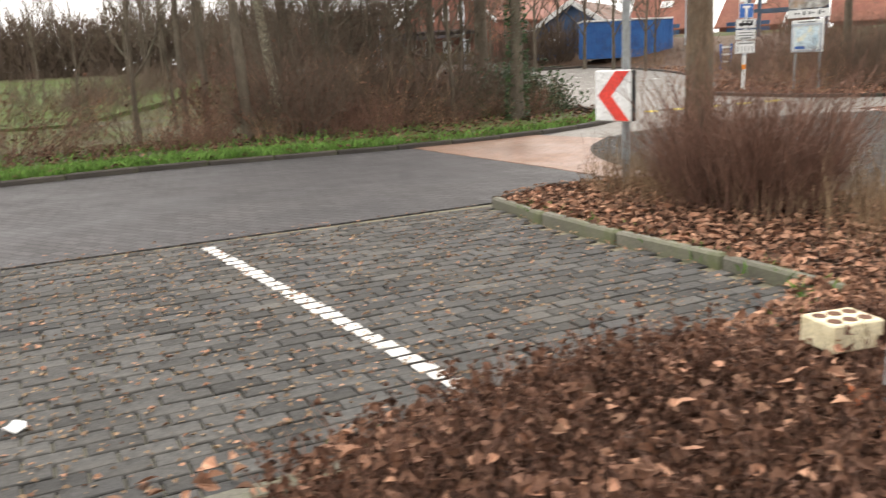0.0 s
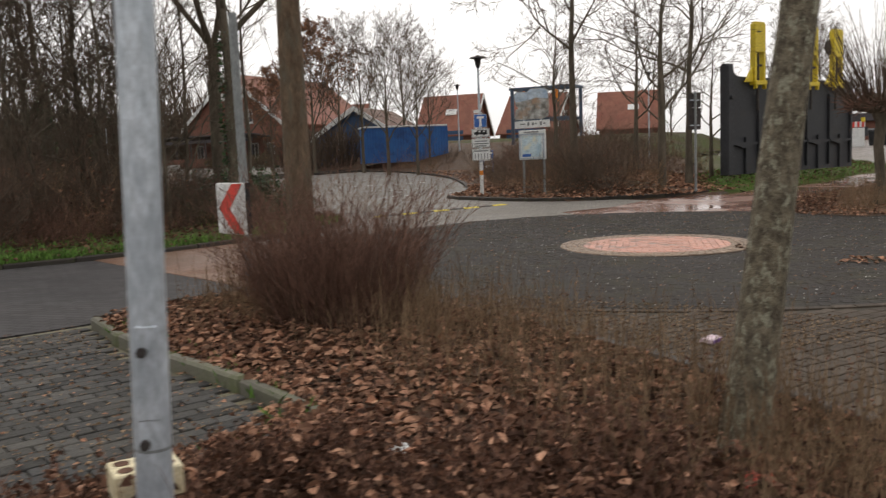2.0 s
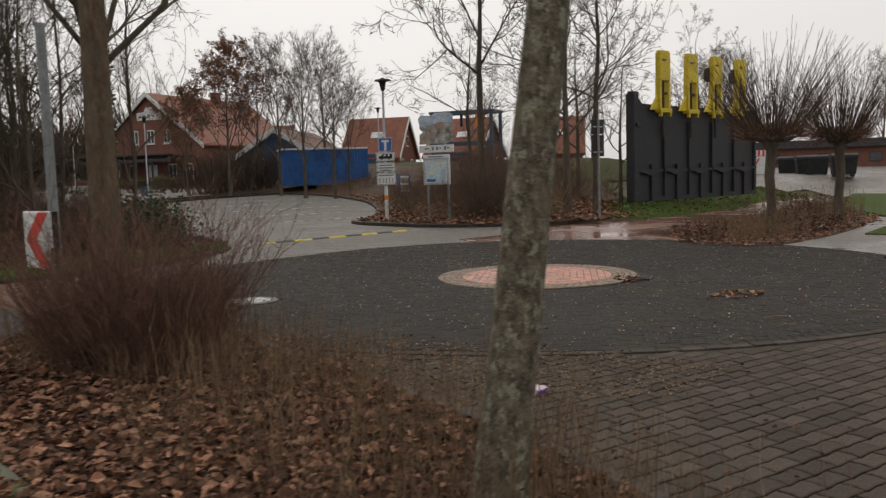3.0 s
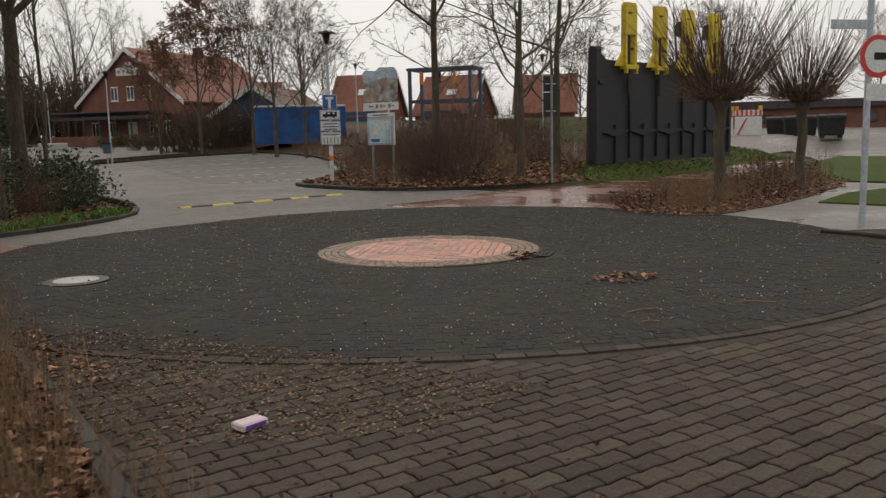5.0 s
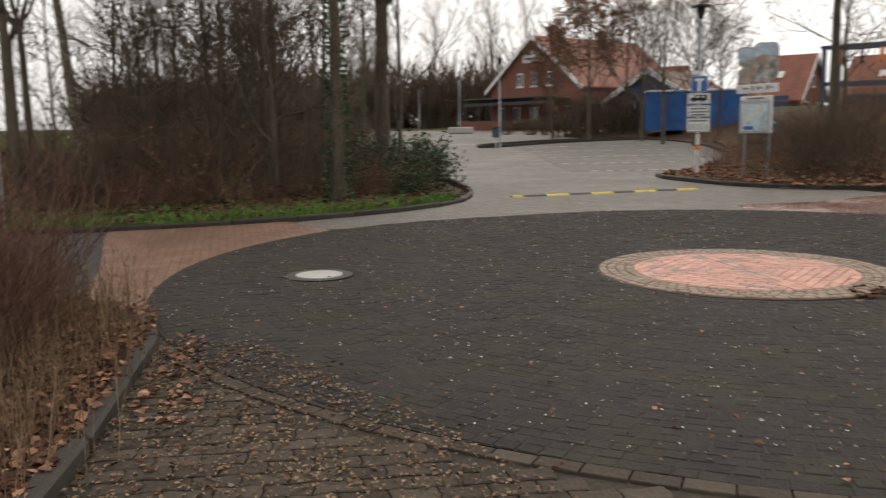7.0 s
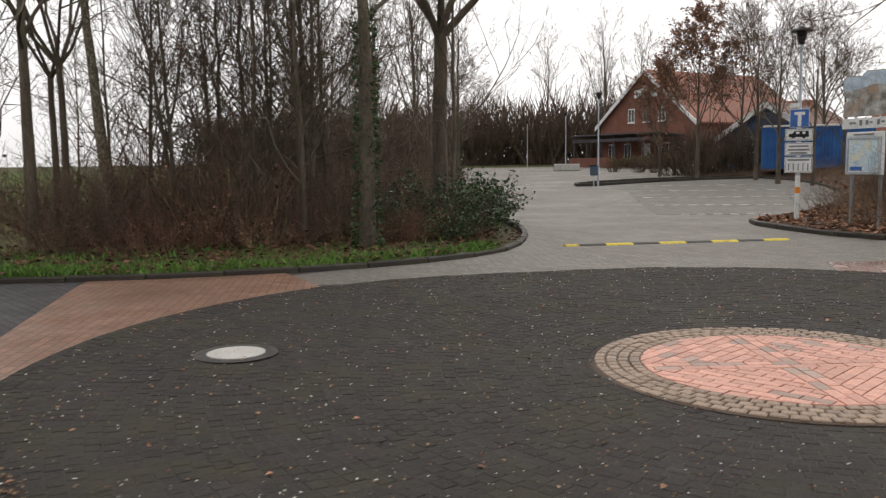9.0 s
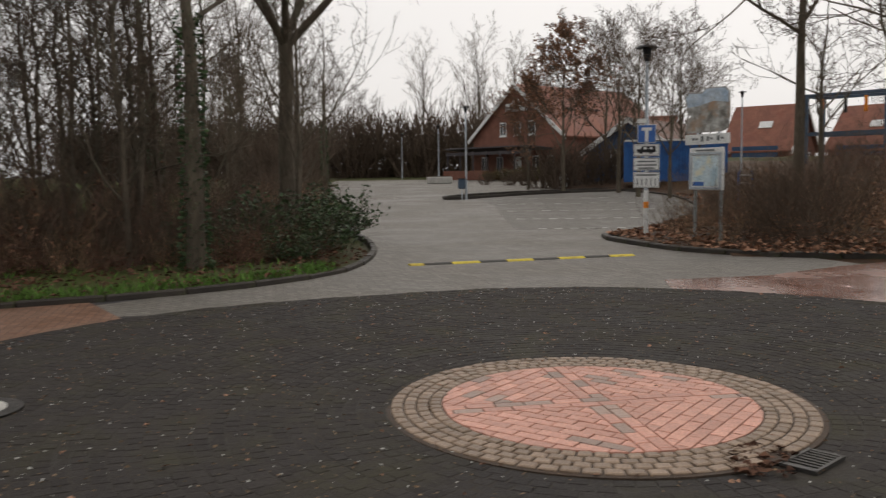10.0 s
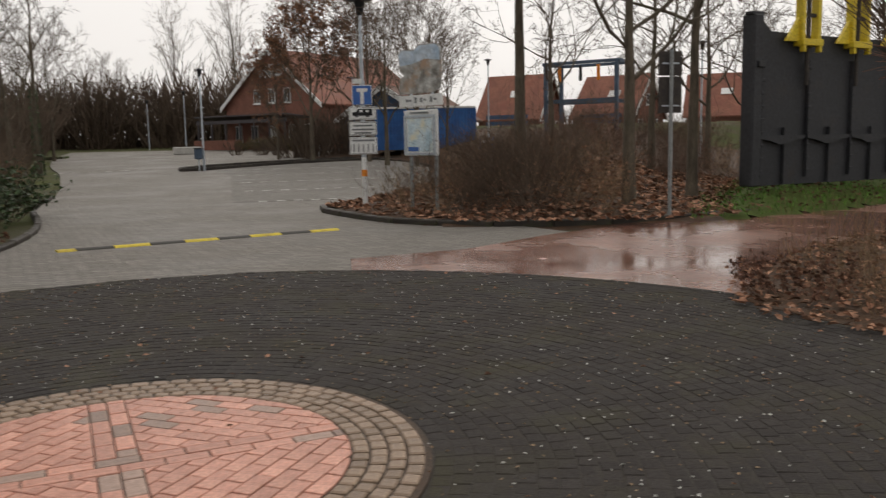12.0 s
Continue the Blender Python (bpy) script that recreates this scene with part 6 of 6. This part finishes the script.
def add(V, F, v, f, x, y, z, rz):
    c, s = math.cos(rz), math.sin(rz)
    b = len(V)
    V += [(x + c * p[0] - s * p[1], y + s * p[0] + c * p[1], z + p[2]) for p in v]
    F += [tuple(b + i for i in q) for q in f]


def clip_convex(poly, keep):
    """Keep the side of each line (a, b, c): a x + b y <= c."""
    for a, b, c in keep:
        out = []
        for i in range(len(poly)):
            p, q = poly[i], poly[(i + 1) % len(poly)]
            dp, dq = a * p[0] + b * p[1] - c, a * q[0] + b * q[1] - c
            if dp <= 0:
                out.append(p)
            if dp * dq < 0:
                t = dp / (dp - dq)
                out.append((p[0] + (q[0] - p[0]) * t, p[1] + (q[1] - p[1]) * t))
        poly = out
        if len(poly) < 3:
            return []
    return poly


rnd = random.Random(12)
# the round square: rings of dark setts
V, F = [], []
R0, R1 = 1.08, 1.465
r = R1 + 0.055
while r < 6.2:
    n = int(2 * math.pi * r / 0.112)
    off = rnd.random()
    v, f = sett_mesh("", [(-0.052, -0.0435), (0.05, -0.0445), (0.053, 0.043), (-0.0515, 0.0445)], 0.0085, 0.005, "plaza")
    for i in range(n):
        a = 2 * math.pi * (i + off) / n
        if r > plaza_radius(a) - 0.03:
            continue
        x, y = CX + r * math.cos(a), CY + r * math.sin(a)
        if (x - 6.14) ** 2 + (y - 12.56) ** 2 < 0.13 or (abs(x - 11.42) < 0.24 and abs(y - 12.66) < 0.2):
            continue
        if inside((x, y), BED):
            continue
        add(V, F, v, f, x, y, gz(x, y) + rnd.uniform(-0.0025, 0.0025), a + math.pi / 2 + rnd.uniform(-0.08, 0.08))
    r += 0.094
tagged(new("dark_setts", mesh_of("dark_setts", V, F, "plaza")), "dark grey basalt setts laid in rings", "setts", kind="stuff")

# the disc: buff ring and salmon bricks in four fields with a cross
disc = thing("brick_disc", CX, CY, gz(CX, CY) + 0.01, 0, "round red brick ornament with a cross and a buff sett ring", "brick disc")
part("bedding", cyl(B(), 0, 0, -0.1, 0.012, R1, n=64), "disc_bed", disc)
for k in range(4):
    rr = R0 + 0.045 + k * 0.0885
    n = 75
    h = math.pi * rr / n
    v, f = sett_mesh("sett", [(-h + 0.007, -0.034), (-h + 0.013, -0.038), (h - 0.013, -0.038), (h - 0.007, -0.034), (h - 0.007, 0.034), (h - 0.013, 0.038), (-h + 0.013, 0.038), (-h + 0.007, 0.034)], 0.024, 0.01, "ring")
    me = mesh_of("sett", v, f, "ring")
    for i in range(n):
        a = 2 * math.pi * (i + 0.5 * (k % 2)) / n
        if abs(CX + rr * math.cos(a) - 11.42) < 0.22 and abs(CY + rr * math.sin(a) - 12.66) < 0.17:
            continue
        o = new("sett", me)
        o.parent = disc
        o.matrix_local = pose(rr * math.cos(a), rr * math.sin(a), rnd.uniform(-0.003, 0.003), rnd.uniform(-1.5, 1.5), rnd.uniform(-1.5, 1.5), math.degrees(a) + 90)
ARMS = (radians(22), radians(112))
BW, BH = 0.205, 0.098
for q in range(2):
    a = ARMS[q]
    for row in (-0.5, 0.5):
        k = -int(R0 / BW) - 1
        while k * BW < R0:
            u0, u1 = k * BW + (0.5 * BW if row > 0 else 0), (k + 1) * BW + (0.5 * BW if row > 0 else 0)
            k += 1
            w = row * BH
            if q == 1:
                if u0 + u1 >= 0:
                    u0 = max(u0, BH)
                else:
                    u1 = min(u1, -BH)
            lim = math.sqrt(max(0, R0 ** 2 - (abs(w) + BH / 2) ** 2))
            u0, u1 = max(u0, -lim), min(u1, lim)
            if u1 - u0 < 0.05:
                continue
            hw = (u1 - u0) / 2 - 0.004
            v, f = sett_mesh("brick", [(-hw, -BH / 2 + 0.004), (hw, -BH / 2 + 0.004), (hw, BH / 2 - 0.004), (-hw, BH / 2 - 0.004)], 0.022, 0.005, "")
            o = new("brick", mesh_of("brick", v, f, "disc_brick_dark" if rnd.random() < 0.3 else "disc_brick"))
            o.parent = disc
            uc = (u0 + u1) / 2
            o.matrix_local = pose(uc * math.cos(a) - w * math.sin(a), uc * math.sin(a) + w * math.cos(a), rnd.uniform(-0.002, 0.002), 0, 0, math.degrees(a))
for q in range(4):
    # each quarter: running bond across its own diagonal
    a0 = ARMS[0] + q * math.pi / 2
    mid = a0 + math.pi / 4
    c, s = math.cos(mid), math.sin(mid)
    for j in range(0, 13):
        for i in range(-6, 7):
            u, w = 0.1 + j * BH, (i + 0.5 * (j % 2)) * BW
            poly = [(u, w - BW / 2 + 0.004), (u + BH - 0.008, w - BW / 2 + 0.004), (u + BH - 0.008, w + BW / 2 - 0.004), (u, w + BW / 2 - 0.004)]
            lines = [(-math.sin(math.pi / 4), -math.cos(math.pi / 4), -BH - 0.004), (-math.sin(math.pi / 4), math.cos(math.pi / 4), -BH - 0.004)]
            # stay off the cross arms and inside the circle
            poly = clip_convex(poly, lines)
            if len(poly) < 3:
                continue
            poly = clip_convex(poly, [(math.cos(t), math.sin(t), R0 - 0.004) for t in (k * math.pi / 24 for k in range(-13, 14))])
            if len(poly) < 3:
                continue
            ar = abs(sum(poly[k][0] * poly[(k + 1) % len(poly)][1] - poly[(k + 1) % len(poly)][0] * poly[k][1] for k in range(len(poly)))) / 2
            if ar < 0.0012:
                continue
            mx, my = sum(p[0] for p in poly) / len(poly), sum(p[1] for p in poly) / len(poly)
            v, f = sett_mesh("brick", [(p[0] - mx, p[1] - my) for p in poly], 0.022, 0.004, "")
            o = new("brick", mesh_of("brick", v, f, "disc_brick_dark" if rnd.random() < 0.06 else "disc_brick"))
            o.parent = disc
            o.matrix_local = pose(mx * c - my * s, mx * s + my * c, rnd.uniform(-0.002, 0.002), rnd.uniform(-0.6, 0.6), rnd.uniform(-0.6, 0.6), math.degrees(mid))

# brown pavers of the pavement, bone-shaped, nearest ones as single pieces
PAVE = [(7.6, 3.6), (7.7, 4.4), (7.66, 5.2), (7.38, 6.3), (7.03, 7.45), (6.72, 8.3), (6.27, 9.35), (5.9, 10.2), (7, 10.6), (10, 10), (14, 10.2), (15.4, 12.5), (15.6, 11), (15.6, 6), (13, 2), (6.6, 2)]
pav = thing("paver_field", 0, 0, 0, 0, "worn brown-grey interlocking pavers", "paving")
pav["kind"] = "structure"
PW, PH, NK = 0.198, 0.124, 0.011
bone = [(-PW / 2, -PH / 2), (-PW / 4, -PH / 2 + NK * 0.1), (0, -PH / 2 + NK), (PW / 4, -PH / 2 + NK * 0.1), (PW / 2, -PH / 2), (PW / 2 + NK, 0), (PW / 2, PH / 2), (PW / 4, PH / 2 - NK * 0.1), (0, PH / 2 - NK), (-PW / 4, PH / 2 - NK * 0.1), (-PW / 2, PH / 2), (-PW / 2 + NK, 0)]
v, f = sett_mesh("paver", [(x * 0.955, y * 0.935) for x, y in bone], 0.022, 0.007, "")
me1 = mesh_of("paver", v, f, "paver_piece")
V, F = [], []
ang = radians(20)
single = 0
for j in range(-80, 150):
    for i in range(-66, 98):
        x0, y0 = (i + 0.5 * (j % 2)) * PW, j * PH
        x, y = 8 + x0 * math.cos(ang) - y0 * math.sin(ang), 5 + x0 * math.sin(ang) + y0 * math.cos(ang)
        if not inside((x, y), PAVE):
            continue
        a = math.atan2(y - CY, x - CX)
        if math.hypot(x - CX, y - CY) < plaza_radius(a) + 0.2:
            continue
        dz = rnd.uniform(-0.002, 0.002) - 0.016 + gz(x, y)
        if single < 300 and 8.0 < x < 10.5 and 5.2 < y < 8.4:
            o = new("paver", me1)
            o.parent = pav
            o.matrix_local = pose(x, y, dz, rnd.uniform(-1, 1), rnd.uniform(-1, 1), 20)
            single += 1
        else:
            add(V, F, v, f, x, y, dz, ang)
o = tagged(new("far_pavers", mesh_of("far_pavers", V, F, "paver")), "further pavers of the same pattern", "paving", kind="stuff")

v, f = sett_mesh("edging", [(-0.098, -0.05), (0.098, -0.05), (0.098, 0.05), (-0.098, 0.05)], 0.022, 0.006, "")
me1 = mesh_of("edging_stone", v, f, "paver_piece")
a = 212.0
while a < 352:
    q = plaza_radius(radians(a)) + 0.065
    x, y = CX + q * math.cos(radians(a)), CY + q * math.sin(radians(a))
    if inside((x, y), PAVE):
        o = new("edging_stone", me1)
        o.parent = pav
        o.matrix_local = pose(x, y, gz(x, y) - 0.013 + rnd.uniform(-0.002, 0.002), 0, 0, a + 90)
    a += math.degrees(0.205 / q)

# grey setts of the parking bays, with the painted line over some of them
BAY = [(2.95, 9.75), (-0.8, 7.6), (-9, 3.05), (-7, -1.3), (-6, -0.7), (2.1, 4.2), (2.75, 4.6), (3.6, 5.05), (4.6, 5.65), (4.92, 6.0), (4.84, 6.35), (4.48, 6.95), (3.88, 7.85), (3.38, 8.75)]
bay = thing("bay_setts", 0, 0, 0, 0, "grey rectangular setts of the parking bays", "setts")
bay["kind"] = "structure"
v, f = sett_mesh("sett", [(-0.106, -0.054), (0.106, -0.054), (0.106, 0.054), (-0.106, 0.054)], 0.019, 0.008, "")
me1 = mesh_of("sett", v, f, "bay_sett_piece")
mew = mesh_of("sett", v, f, "white_line")
V, F = [], []
ang = radians(29)
LA, LB = Vector((0.69, 8.25)), Vector((2.84, 5.13))
single = 0
for j in range(-60, 60):
    for i in range(-60, 40):
        x0, y0 = (i + 0.5 * (j % 2)) * 0.222, j * 0.118
        x, y = 1 + x0 * math.cos(ang) - y0 * math.sin(ang), 6 + x0 * math.sin(ang) + y0 * math.cos(ang)
        if not inside((x, y), BAY):
            continue
        dz = rnd.uniform(-0.004, 0.004) - 0.02
        if single < 300 and 0.6 < x < 3.2 and 4.4 < y < 6.4:
            o = new("sett", me1)
            o.parent = bay
            o.matrix_local = pose(x, y, dz, rnd.uniform(-1.2, 1.2), rnd.uniform(-1.2, 1.2), 29)
            single += 1
        else:
            add(V, F, v, f, x, y, dz, ang)
tagged(new("far_setts", mesh_of("far_setts", V, F, "bay_sett")), "further grey setts of the bays", "setts", kind="stuff")
line = thing("white_line", 0, 0, 0, 0, "worn white line painted on the setts between two bays", "road marking")
dl = (LB - LA).normalized()
nl = Vector((-dl.y, dl.x))
rows_ = int((LB - LA).length / 0.128)
for k in range(rows_):
    c = LA + dl * (k + 0.5) * (LB - LA).length / rows_
    b = B()
    e = Vector((math.cos(ang), math.sin(ang)))
    q = Vector((-e.y, e.x)) * 0.048
    hw = 0.052 + rnd.uniform(-0.012, 0.012)
    o_ = rnd.uniform(-0.015, 0.015)
    vs = [bm_v for bm_v in (c - e * hw - q + dl * o_, c + e * hw - q, c + e * hw + q, c - e * hw + q)]
    prism(b, [(p.x, p.y) for p in vs], lambda u, w_, z_: (u, w_, 0.0005 + z_), 0.004)
    part("dash", b, "white_line", line)

# markings of the car park
t = thing("parking_marking", 0, 0, 0, 0, "rows of faded white dashes between parking spaces", "road marking")
for (ax, ay), (bx, by), n in (((7.9, 31.2), (10.9, 31.9), 7), ((6.6, 36.2), (10.9, 37.2), 8), ((5.6, 41), (11.6, 42.4), 9), ((4.4, 46), (11.8, 47.6), 9), ((3.4, 51), (10.5, 52.5), 8), ((-5.0, 50.6), (-1.3, 53.6), 6)):
    for k in range(n):
        f0, f1 = k / n, (k + 0.5) / n
        a, b_ = Vector((ax + (bx - ax) * f0, ay + (by - ay) * f0)), Vector((ax + (bx - ax) * f1, ay + (by - ay) * f1))
        c, d = (a + b_) / 2, b_ - a
        part("dash", box(B(), c.x, c.y, gz(c.x, c.y) + 0.009, d.length, 0.16, 0.006, rz=math.degrees(math.atan2(d.y, d.x))), "lot_line", t)
sheet("dark_bays", [(7.3, 31.0), (11.0, 31.8), (12.2, 38), (12.9, 45), (12.5, 52), (11.4, 57), (10, 59.8), (5.2, 56.2), (2.4, 51.2), (4.2, 46)], 0.004, "dark_bays", "darker paving of the parking spaces", cut=True)
